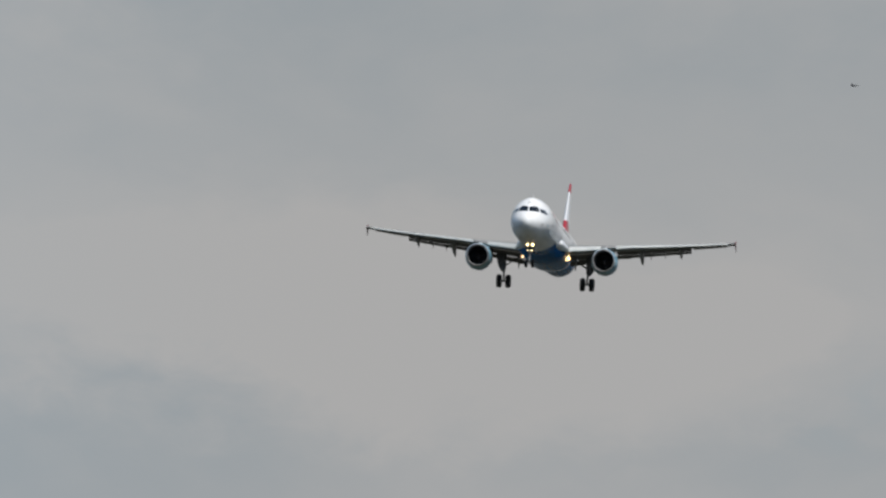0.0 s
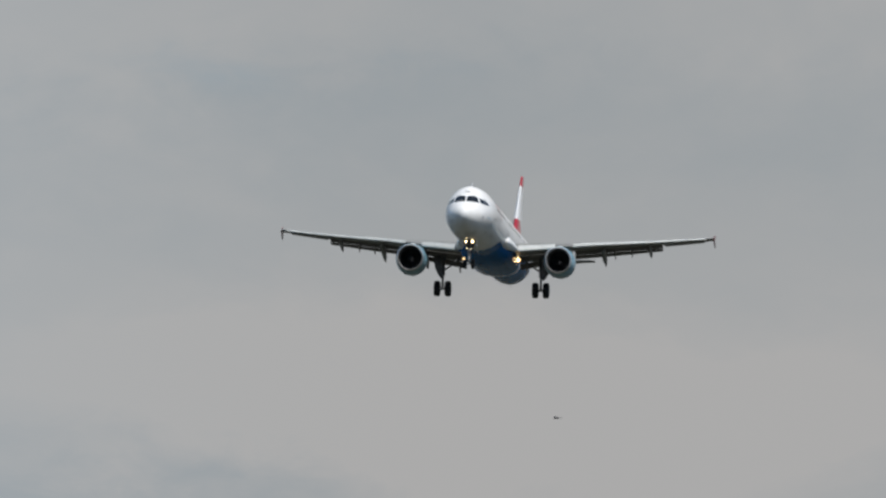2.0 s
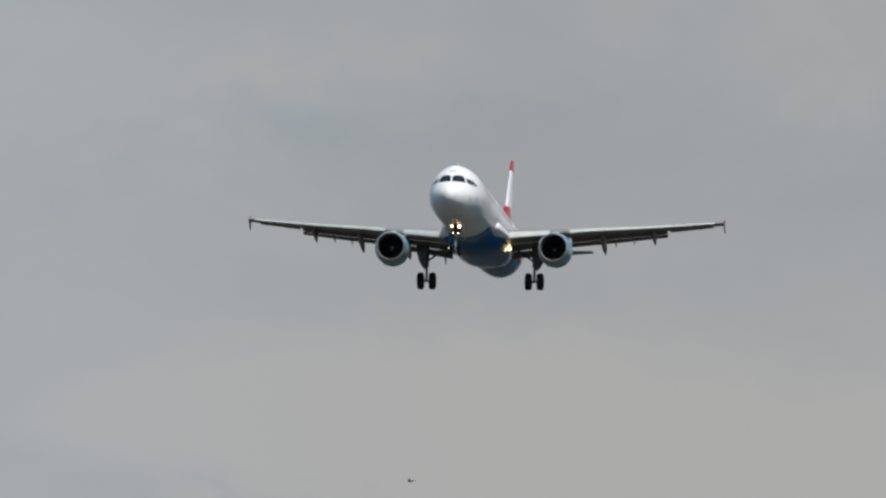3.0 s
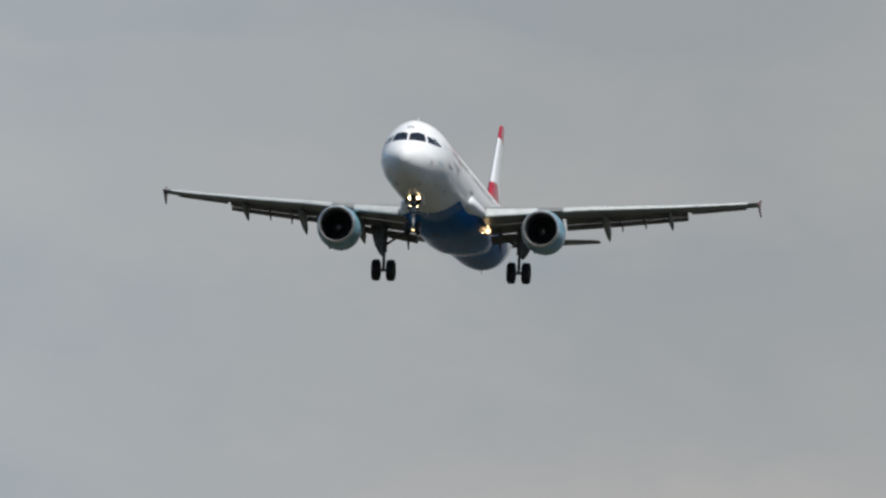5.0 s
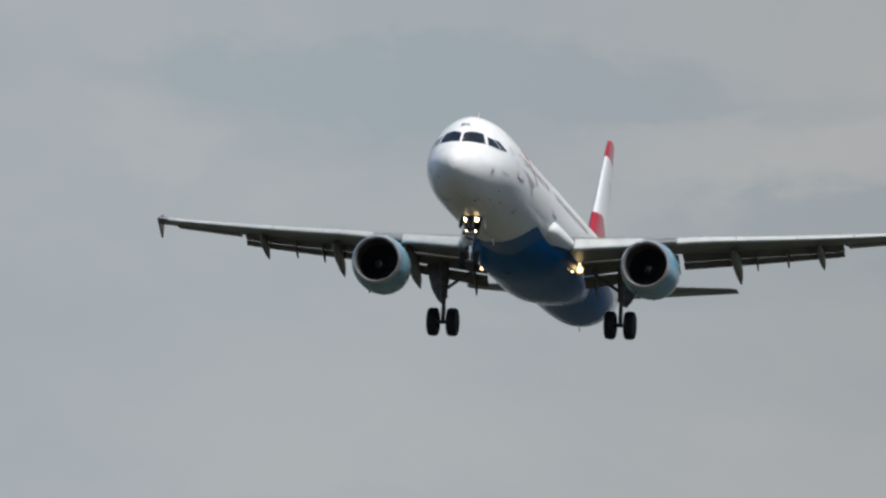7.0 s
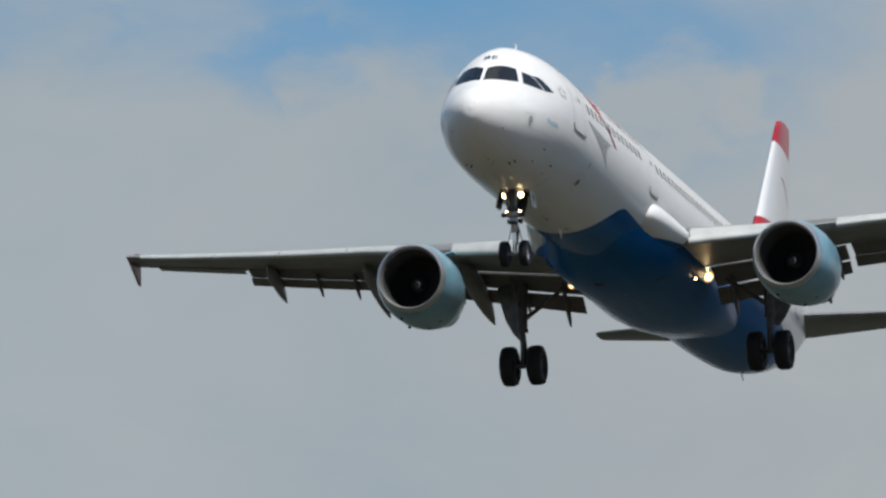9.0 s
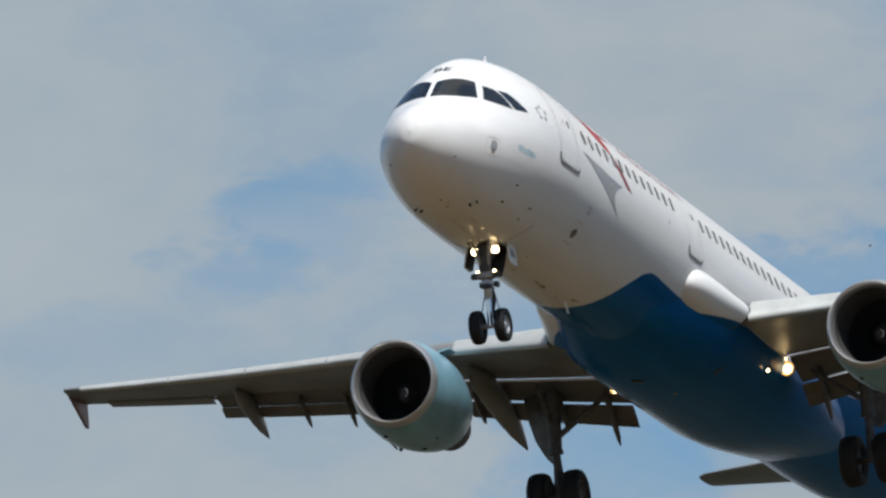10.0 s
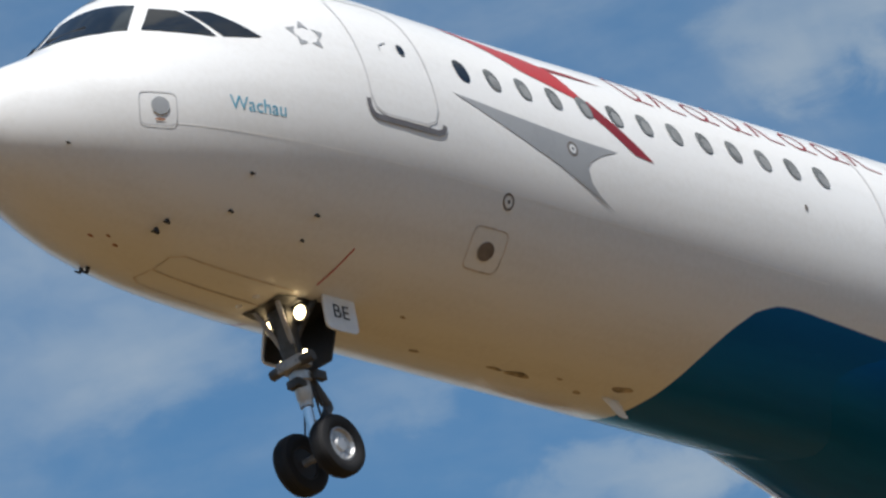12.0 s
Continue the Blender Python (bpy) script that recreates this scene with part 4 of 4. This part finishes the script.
stations = [6.77 + 0.553 * k for k in range(13)] + [15.71 + 0.553 * k for k in range(17)] + [27.2 + 0.553 * k for k in range(14)]
for sg in (1, -1):
    for k, s0 in enumerate(stations):
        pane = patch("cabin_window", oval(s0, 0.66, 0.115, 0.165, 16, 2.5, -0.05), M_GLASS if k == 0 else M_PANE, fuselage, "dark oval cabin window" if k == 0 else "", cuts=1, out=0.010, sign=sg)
        # every window but the first gets a slightly paler oval low down
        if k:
            patch("window_lower_oval", oval(s0 + 0.012, 0.615, 0.080, 0.105, 14, 2.4, -0.05), M_PALE_PANE, pane, "slightly paler oval low in the window", cuts=0, out=0.013, sign=sg)
    for s0, wide in ((4.96, 1.12), (14.40, 0.90), (25.5, 0.98), (35.6, 0.9)):
        lo, hi = -0.28, 1.52
        if s0 > 30:
            lo, hi = 0.05, 1.62
        c = 0.22
        path = [(s0, lo + c), (s0, hi - c), (s0 + c * 0.3, hi - c * 0.3), (s0 + c, hi), (s0 + wide - c, hi), (s0 + wide - c * 0.3, hi - c * 0.3), (s0 + wide, hi - c), (s0 + wide, lo + c), (s0 + wide - c * 0.3, lo + c * 0.3), (s0 + wide - c, lo), (s0 + c, lo), (s0 + c * 0.3, lo + c * 0.3)]
        door = line_on("cabin_door", path, 0.026, M_SEAM, fuselage, "white cabin door outlined in grey", sg, True)
        patch("door_window", oval(s0 + wide * 0.70, 0.72, 0.06, 0.085, 12), M_GLASS, door, cuts=0, out=0.010, sign=sg)
        bend = [(s0 - 0.06, lo + 0.16), (s0 - 0.055, lo + 0.07), (s0 - 0.02, lo - 0.01), (s0 + 0.06, lo - 0.055), (s0 + wide * 0.5, lo - 0.065), (s0 + wide - 0.04, lo - 0.07), (s0 + wide + 0.05, lo - 0.04), (s0 + wide + 0.09, lo + 0.04)]
        line_on("door_sill", bend, 0.072, M_SILL, door, "dark grey curved door sill", sg, out=0.013)
        line_on("door_handle", [(s0 + wide * 0.35, 0.62), (s0 + wide * 0.38, 0.72), (s0 + wide * 0.5, 0.78)], 0.018, M_GREY, door, sign=sg)
    # the swept emblem: a grey wedge and red ribbons
    patch("wedge_marking", [(6.43, 0.27), (7.49, 0.18), (8.49, 0.11), (9.32, 0.08), (8.98, -0.04), (8.78, -0.16), (8.72, -0.25), (8.77, -0.42), (8.92, -0.55), (9.20, -0.70), (8.15, -0.30), (7.40, -0.06)], M_GREY, fuselage, "grey swept wedge marking", 5, 0.006, sg)
    patch("ribbon_marking", [(7.15, 1.62), (7.80, 1.48), (8.44, 1.36), (8.76, 1.25), (8.95, 0.92), (9.06, 0.78), (8.98, 0.74), (8.60, 0.86), (8.09, 1.02), (7.70, 1.30)], M_RED, fuselage, "red swept ribbon marking", 5, 0.006, sg)
    patch("ribbon_marking", [(9.12, 0.79), (9.30, 0.62), (9.56, 0.42), (10.00, 0.08), (9.66, 0.12), (9.22, 0.44), (9.03, 0.57), (8.92, 0.72)], M_DEEP, fuselage, "dark red ribbon marking", 5, 0.006, sg)
    patch("ribbon_marking", [(8.70, 1.30), (9.20, 1.30), (9.75, 1.23), (9.20, 1.22), (8.76, 1.22)], M_DEEP, fuselage, "", 4, 0.006, sg)
    # the airline's lettering as plain red loops and strokes
    for k in range(8):
        s0 = 10.15 + 0.62 * k
        tall = 0.50 if k in (0, 3) else 0.32
        base = 1.16
        if k % 3 == 1:
            line_on("red_letter_shape", [(s0, base), (s0 + 0.10, base + tall), (s0 + 0.14, base + tall), (s0 + 0.24, base)], 0.05, M_DEEP, fuselage, "plain dark red stroke in place of a letter", sg, out=0.006)
        else:
            line_on("red_letter_shape", oval(s0 + 0.2, base + tall / 2, 0.17, tall / 2, 14), 0.045, M_DEEP, fuselage, "plain dark red loop in place of a letter", sg, True, out=0.006)
        line_on("red_letter_serif", [(s0 + 0.26, base + 0.01), (s0 + 0.48, base - 0.02)], 0.03, M_DEEP, fuselage, "", sg, out=0.006)
    part("name_lettering", letters("Wachau", 0.175, lambda u, v: side(3.19 + sg * u, -0.50 + v, 0.005, sg)), M_CYAN, fuselage, "small blue lettering on the nose", smooth=False)
    # five small darts round a point
    for k in range(5):
        a = radians(90 + 72 * k)
        c, d = Vector((4.22 + 0.20 * math.cos(a), 0.64 + 0.14 * math.sin(a))), Vector((math.cos(a), math.sin(a)))
        q = Vector((-d.y, d.x))
        tri = [c + d * 0.085, c - d * 0.05 + q * 0.085, c - d * 0.02, c - d * 0.05 - q * 0.085]
        patch("dart_marking", [(p.x, p.y) for p in tri], M_GREY, fuselage, "small grey dart of a five-part emblem", 1, 0.007, sg)
    # static port and angle sensor panels
    frame1 = line_on("port_panel", oval(1.82, -0.66, 0.235, 0.20, 28, 6.0), 0.014, M_SEAM, fuselage, "thin grey square outline round a sensor", sg, True)
    patch("sensor_disc", oval(1.84, -0.63, 0.115, 0.105, 20), M_GREY, frame1, "grey round sensor plate", 1, 0.016, sg)
    patch("sensor_scuff", oval(1.84, -0.79, 0.07, 0.014, 12), M_RUST, frame1, "", 0, 0.009, sg)
    frame2 = line_on("port_panel", oval(7.15, -1.42, 0.30, 0.20, 28, 6.0), 0.012, M_TAN, fuselage, "thin outline round a brown access plate", sg, True)
    patch("access_plate", oval(7.15, -1.44, 0.135, 0.09, 20), M_BROWN, frame2, "brown round access plate", 1, 0.010, sg)
    for s0, z0 in ((7.31, -0.91), (8.47, -0.05)):
        eye = line_on("static_port", oval(s0, z0, 0.085, 0.085, 20), 0.025, M_BROWN, fuselage, "dark ring of a static port", sg, True)
        patch("port_plate", oval(s0, z0, 0.055, 0.055, 14), M_WHITE, eye, "", 0, 0.010, sg)
        patch("port_hole", oval(s0, z0, 0.022, 0.022, 10), M_BLACK, eye, "", 0, 0.013, sg)
    patch("rust_spot", oval(12.84, 0.08, 0.03, 0.05, 10), M_BROWN, fuselage, "small brown stain", 0, 0.009, sg)
    line_on("red_tow_line", [(4.94, -1.97), (5.01, -1.86), (5.11, -1.69)], 0.022, M_RED, fuselage, "thin red tow limit line", sg)
    # probes and drains
    for s0, z0, size in ((0.82, -1.06, 0.04), (3.18, -1.24, 0.05), (3.07, -1.60, 0.05), (2.34, -1.72, 0.06), (2.29, -1.78, 0.07), (4.32, -1.50, 0.05), (4.28, -1.72, 0.04)):
        if sg < 0 and s0 > 3:
            continue
        n = side(s0, z0, 1.0, sg) - side(s0, z0, 0.0, sg)
        p = side(s0, z0, 0.0, sg)
        bm = rod(p, p + n * size, size * 0.45, size * 0.25, 8)
        rod(p + n * size, p + n * size + Vector((0, -size * 1.6, 0)), size * 0.3, size * 0.15, 8, bm)
        part("air_probe", bm, M_BLACK, fuselage, "small dark air data probe")
    # closed forward doors of the nose gear bay
    line_on("gear_door_seam", [(2.75, sg * 0.02), (2.75, sg * 0.30), (2.92, sg * 0.40), (4.72, sg * 0.42), (4.75, sg * 0.05)], 0.015, M_TAN, fuselage, "dark seam of a closed gear door", on=lambda a, b: keel(a, b))
# drains and oil stains along the keel
for s0, x0, w, h in ((1.70, 0.07, 0.045, 0.022), (1.86, 0.20, 0.035, 0.018), (2.04, 0.12, 0.045, 0.022)):
    patch("drain_plate", oval(s0, x0, w, h, 12), M_RUST, fuselage, "small rust-brown drain plate", 0, on=lambda a, b: keel(a, b, 0.008))
for s0, x0, w, h in ((9.08, 0.0, 0.21, 0.055), (8.66, 0.0, 0.16, 0.03), (9.72, 0.14, 0.05, 0.02), (10.2, -0.03, 0.08, 0.04), (10.74, 0.24, 0.16, 0.06), (6.55, 0.47, 0.06, 0.02), (7.33, -0.09, 0.08, 0.03)):
    patch("oil_stain", [(a + 0.02 * math.sin(9 * a + 40 * b), b + 0.25 * h * math.sin(14 * a)) for a, b in oval(s0, x0, w, h, 20)], M_STAIN, fuselage, "brown oil stain on the keel", 1, on=lambda a, b: keel(a, b, 0.006))
line_on("gear_door_seam", [(2.75, 0.0), (4.75, 0.0)], 0.02, M_TAN, fuselage, "dark seam of a closed gear door", on=lambda a, b: keel(a, b))
# no hollow here: a dark patch on the skin paints the bay's shade
patch("nose_gear_bay_shade", [(4.55, -0.30), (4.80, -0.36), (5.75, -0.36), (5.75, 0.36), (4.80, 0.36), (4.55, 0.30)], M_DARK, fuselage, "flat dark patch for the shaded opening of the nose gear bay", 3, on=lambda a, b: keel(a, b, 0.010))
part("crown_lettering", letters("BE", 0.30, lambda u, v: crown(2.50 + v * 0.9, u, 0.012)), M_BLACK, fuselage, "black letters over the windscreen", smooth=False)
for s0, zz, h in ((5.45, 1, 0.42), (12.0, 1, 0.34), (10.76, -1, 0.24), (35.4, -1, 0.22)):
    base = crown(s0, 0.0, -0.02) if zz > 0 else (keel(s0, 0.0, -0.02) if s0 < 14.8 or s0 > 29 else Vector((0, s0, -2.22)))
    bm = loft([[base + Vector((w * dx, dy * c + k * 0.22, zz * k * h)) for dx, dy in ((0, -0.5), (1, -0.1), (0, 0.5), (-1, -0.1))] for k, w, c in ((0, 0.03, 0.34), (0.9, 0.02, 0.2), (1.0, 0.008, 0.14))])
    part("blade_antenna", bm, M_WHITE, fuselage, "white blade antenna")
for sg in (1, -1):
    # white dots modelled on the keel as the nose lamps' reflections
    p = keel(4.35, sg * 0.14, -0.01)
    bm = turned([(0, 0.05), (0.03, 0.04), (0.045, 0.0)], p, (0, 0, -1), 12)
    part("lamp_reflection_dot", bm, M_WHITE, fuselage, "small white dot in place of a lamp's reflection")
    # white horn where the wing root meets the fuselage
    rings = []
    for s0, x0, z0, out, up, dn in ((14.58, 1.40, -0.90, 1.72, 0.10, 0.08), (14.64, 1.40, -0.90, 1.86, 0.30, 0.20), (14.80, 1.40, -0.91, 1.99, 0.47, 0.33), (15.1, 1.40, -0.92, 2.10, 0.58, 0.44), (15.6, 1.40, -0.95, 2.20, 0.63, 0.52), (16.2, 1.40, -1.01, 2.32, 0.60, 0.56), (16.8, 1.40, -1.08, 2.45, 0.50, 0.55), (17.15, 1.40, -1.12, 2.53, 0.42, 0.50)):
        ringed = [2 * math.pi * i / 32 for i in range(32)]
        rings.append([Vector((sg * (x0 + math.cos(a) * (out - x0)), s0, z0 + math.sin(a) * (up if math.sin(a) > 0 else dn))) for a in ringed])
    root = part("wing_root_fairing", loft(rings), M_ROOT, airliner, "smooth wing root fairing, white above and blue below")
    seal = [[Vector((v.x + sg * k, v.y + d, v.z + k * 0.3)) for v in rings[-1]] for d, k in ((-0.02, 0.012), (0.05, 0.012))]
    part("rubber_seal", loft(seal), M_DARK, root, "dark seal between fairing and slat")
for x0, s0, z0, lean in ((-0.39, 17.4, -2.445, 0), (1.40, 18.15, -2.22, 32)):
    bm = slab((-0.15, -0.09, -0.02), (0.15, 0.09, 0.03), 0.015)
    bm.transform(pose(x0, s0, z0, 0, -lean, 12))
    part("belly_scoop", bm, M_BLACK, airliner, "small black belly inlet")
part("belly_drain", turned([(0, 0.06), (0.02, 0.05), (0.025, 0.0)], (0.12, 18.7, -2.51), (0, 0, -1), 14), M_BROWN, airliner, "small round belly drain")
part("tailpipe", turned([(0, 0.20), (0.12, 0.19), (0.12, 0.15), (-0.2, 0.14)], (0, 44.45, 1.235), (0, 1, 0.05), 24), M_HOT, airliner, "dark auxiliary power exhaust")

# lap joint of the skin, its bright reflection painted as a pale line
for sg in (1, -1):
    for z0, a, b in ((-0.82, 2.0, 13.2),):
        line_on("lap_joint_glint", [(a, z0), (b, z0)], 0.012, M_JOINT_GLINT, fuselage, "pale line painted as the glint along a skin seam", sg, out=0.004)


# ---- a bird that crosses below the aircraft ----
def build_bird():
    bird = new("bird")
    tagged(bird, "small dark bird gliding down across the sky", "bird")
    rings = []
    for u, r in ((-0.15, 0.008), (-0.13, 0.022), (-0.09, 0.032), (-0.03, 0.045), (0.04, 0.04), (0.10, 0.022), (0.16, 0.012)):
        rings.append([Vector((math.cos(2 * math.pi * i / 12) * r, u, math.sin(2 * math.pi * i / 12) * r * 0.85)) for i in range(12)])
    body = part("body", loft(rings), M_BIRD, bird)
    part("beak", rod((0, -0.15, 0), (0, -0.18, -0.006), 0.008, 0.002, 8), M_BIRD, body)
    part("tail_feathers", loft([[Vector((x, u, z)) for x, z in ((-w, 0.004), (w, 0.004), (w, -0.004), (-w, -0.004))] for u, w in ((0.13, 0.015), (0.25, 0.045))]), M_BIRD, body)
    made = []
    for sg in (1, -1):
        rings = []
        for x, le, te in ((0.0, -0.07, 0.05), (0.08, -0.085, 0.055), (0.15, -0.07, 0.05), (0.21, -0.03, 0.055), (0.25, 0.03, 0.06)):
            rings.append([Vector((sg * x, le, 0)), Vector((sg * x, (le + te) / 2, 0.010)), Vector((sg * x, te, 0)), Vector((sg * x, (le + te) / 2, -0.004))])
        made.append(part("wing", loft(rings), M_BIRD, bird))
    return bird, made


bird, bird_wings = build_bird()


# ---- an insect that darts past much nearer ----
def build_insect():
    insect = new("insect")
    tagged(insect, "tiny dark flying insect darting across the sky", "insect")
    rings = []
    for u, rad in ((-0.0045, 0.0008), (-0.003, 0.0016), (-0.001, 0.0020), (0.002, 0.0019), (0.005, 0.0008)):
        rings.append([Vector((math.cos(2 * math.pi * i / 10) * rad, u, math.sin(2 * math.pi * i / 10) * rad)) for i in range(10)])
    part("body", loft(rings), M_BIRD, insect)
    for sg in (1, -1):
        rings = [[Vector((sg * x, le, 0.0015)), Vector((sg * x, (le + te) / 2, 0.0019)), Vector((sg * x, te, 0.0015)), Vector((sg * x, (le + te) / 2, 0.0012))] for x, le, te in ((0.001, -0.001, 0.001), (0.003, -0.0012, 0.0022), (0.006, -0.0002, 0.003))]
        part("wing", loft(rings), M_BIRD, insect)
    return insect


insect = build_insect()


FLIGHT = [
    (0, -71.01, 938.21, 88.22, 1.09, 1.18, -1.01),
    (0.25, -71.03, 920.26, 87.49, 1.03, 1.19, -1.11),
    (0.5, -71.05, 902.28, 86.77, 1.00, 1.19, -1.20),
    (0.75, -71.06, 884.26, 86.05, 1.04, 1.17, -1.23),
    (1, -71.07, 866.16, 85.33, 1.11, 1.14, -1.24),
    (1.25, -71.08, 847.87, 84.61, 1.23, 1.10, -1.24),
    (1.5, -71.08, 829.56, 83.89, 1.34, 1.05, -1.22),
    (1.75, -71.08, 811.48, 83.16, 1.40, 1.01, -1.19),
    (2, -71.08, 793.38, 82.44, 1.45, 0.97, -1.15),
    (2.25, -71.08, 775.03, 81.70, 1.52, 0.91, -1.05),
    (2.5, -71.07, 756.63, 80.96, 1.60, 0.84, -0.92),
    (2.75, -71.06, 738.45, 80.22, 1.70, 0.76, -0.78),
    (3, -71.05, 719.96, 79.46, 1.79, 0.67, -0.64),
    (3.25, -71.02, 700.49, 78.67, 1.83, 0.60, -0.52),
    (3.5, -70.98, 680.75, 77.85, 1.84, 0.54, -0.42),
    (3.75, -70.96, 661.26, 77.02, 1.84, 0.47, -0.37),
    (4, -70.97, 641.84, 76.16, 1.83, 0.41, -0.37),
    (4.25, -70.99, 622.49, 75.29, 1.81, 0.35, -0.42),
    (4.5, -71.02, 603.25, 74.40, 1.77, 0.29, -0.49),
    (4.75, -71.05, 584.13, 73.50, 1.71, 0.24, -0.57),
    (5, -71.08, 565.15, 72.59, 1.64, 0.19, -0.65),
    (5.25, -71.09, 546.32, 71.67, 1.55, 0.15, -0.71),
    (5.3, -71.09, 542.58, 71.48, 1.53, 0.14, -0.72),
    (5.5, -71.08, 527.68, 70.74, 1.44, 0.11, -0.74),
    (5.75, -71.06, 509.18, 69.81, 1.31, 0.09, -0.77),
    (6, -71.02, 490.87, 68.87, 1.16, 0.06, -0.74),
    (6.25, -70.97, 472.73, 67.94, 0.98, -0.00, -0.53),
    (6.5, -70.91, 454.92, 67.02, 0.87, -0.09, -0.30),
    (6.75, -70.90, 437.68, 66.18, 1.02, -0.22, -0.22),
    (7, -70.90, 420.67, 65.35, 1.25, -0.36, -0.18),
    (7.2, -70.92, 407.20, 64.67, 1.35, -0.46, -0.14),
    (7.25, -70.93, 403.89, 64.50, 1.37, -0.48, -0.14),
    (7.5, -71.00, 387.53, 63.65, 1.44, -0.59, -0.10),
    (7.75, -71.10, 371.37, 62.79, 1.47, -0.70, -0.08),
    (8, -71.19, 355.18, 61.91, 1.47, -0.79, -0.07),
    (8.25, -71.27, 338.75, 61.00, 1.46, -0.88, -0.09),
    (8.5, -71.31, 321.84, 60.04, 1.46, -0.97, -0.12),
    (8.75, -71.30, 304.23, 59.03, 1.48, -1.06, -0.18),
    (8.8, -71.28, 300.60, 58.82, 1.49, -1.07, -0.19),
    (9, -71.20, 285.69, 57.96, 1.53, -1.15, -0.26),
    (9.25, -71.03, 265.95, 56.81, 1.61, -1.22, -0.41),
    (9.5, -70.84, 246.45, 55.65, 1.69, -1.32, -0.51),
    (9.75, -70.68, 228.60, 54.58, 1.79, -1.50, -0.43),
    (10, -70.48, 211.30, 53.50, 1.78, -1.69, -0.22),
    (10.25, -70.12, 193.24, 52.12, 1.58, -1.91, 0.25),
    (10.5, -69.80, 176.47, 51.12, 1.20, -1.90, 0.58),
    (10.75, -69.68, 163.47, 51.44, 0.56, -1.37, 0.40),
    (11, -69.81, 151.55, 52.09, -0.01, -0.50, -0.28),
    (11.25, -70.47, 139.46, 52.68, -0.19, 1.03, -2.01),
    (11.5, -71.07, 125.33, 52.49, 0.00, 1.95, -3.38),
    (11.75, -70.99, 105.65, 50.18, 0.79, 0.56, -2.65),
    (12, -70.70, 84.08, 47.16, 1.80, -1.58, -1.28),
]

# the bird: seconds and place
GLIDE = [
    (0, -19.78, 447.48, 49.01),
    (0.3, -21.90, 446.31, 46.66),
    (0.6, -24.02, 445.12, 44.54),
    (0.9, -26.18, 443.91, 42.70),
    (1.2, -28.52, 442.68, 40.88),
    (1.5, -30.89, 441.44, 39.15),
    (1.8, -33.41, 440.14, 37.84),
    (2.1, -36.13, 438.78, 37.08),
    (2.5, -39.68, 436.92, 36.40),
    (3, -44.41, 434.50, 36.06),
    (3.3, -47.60, 432.96, 36.15),
    (3.7, -51.64, 430.87, 36.74),
    (5, -65.68, 424.09, 35.18),
    (8, -98.08, 408.45, 31.58),
    (12, -141.28, 387.59, 26.78),
]


# the insect: seconds and place
FLIT = [
    (0, -15.392, 25.617, 4.315),
    (9, -10.425, 27.736, 6.393),
    (9.5, -9.117, 28.059, 7.137),
    (9.7, -8.777, 28.092, 7.515),
    (10, -8.008, 28.204, 8.059),
    (10.5, -6.664, 28.412, 8.652),
    (12, -2.513, 28.728, 9.969),
]


def motions():
    walk(airliner, [(t, pose(x, y, z, 0, 0, turn) @ pose(0, 0, 0, -nose) @ pose(0, 0, 0, 0, bank)) for t, x, y, z, nose, bank, turn in FLIGHT])
    walk(bird, [(t, pose(x, y, z, 6, 12, -62)) for t, x, y, z in GLIDE])
    walk(insect, [(t, pose(x, y, z, 0, 0, -75)) for t, x, y, z in FLIT])
    for sg, w in zip((1, -1), bird_wings):
        beats = [0.15 * k for k in range(81)]
        walk(w, [(t, pose(sg * 0.03, 0, 0.015, 0, -sg * (8 + 24 * math.sin(t * 21)), 0)) for t in beats])


motions()
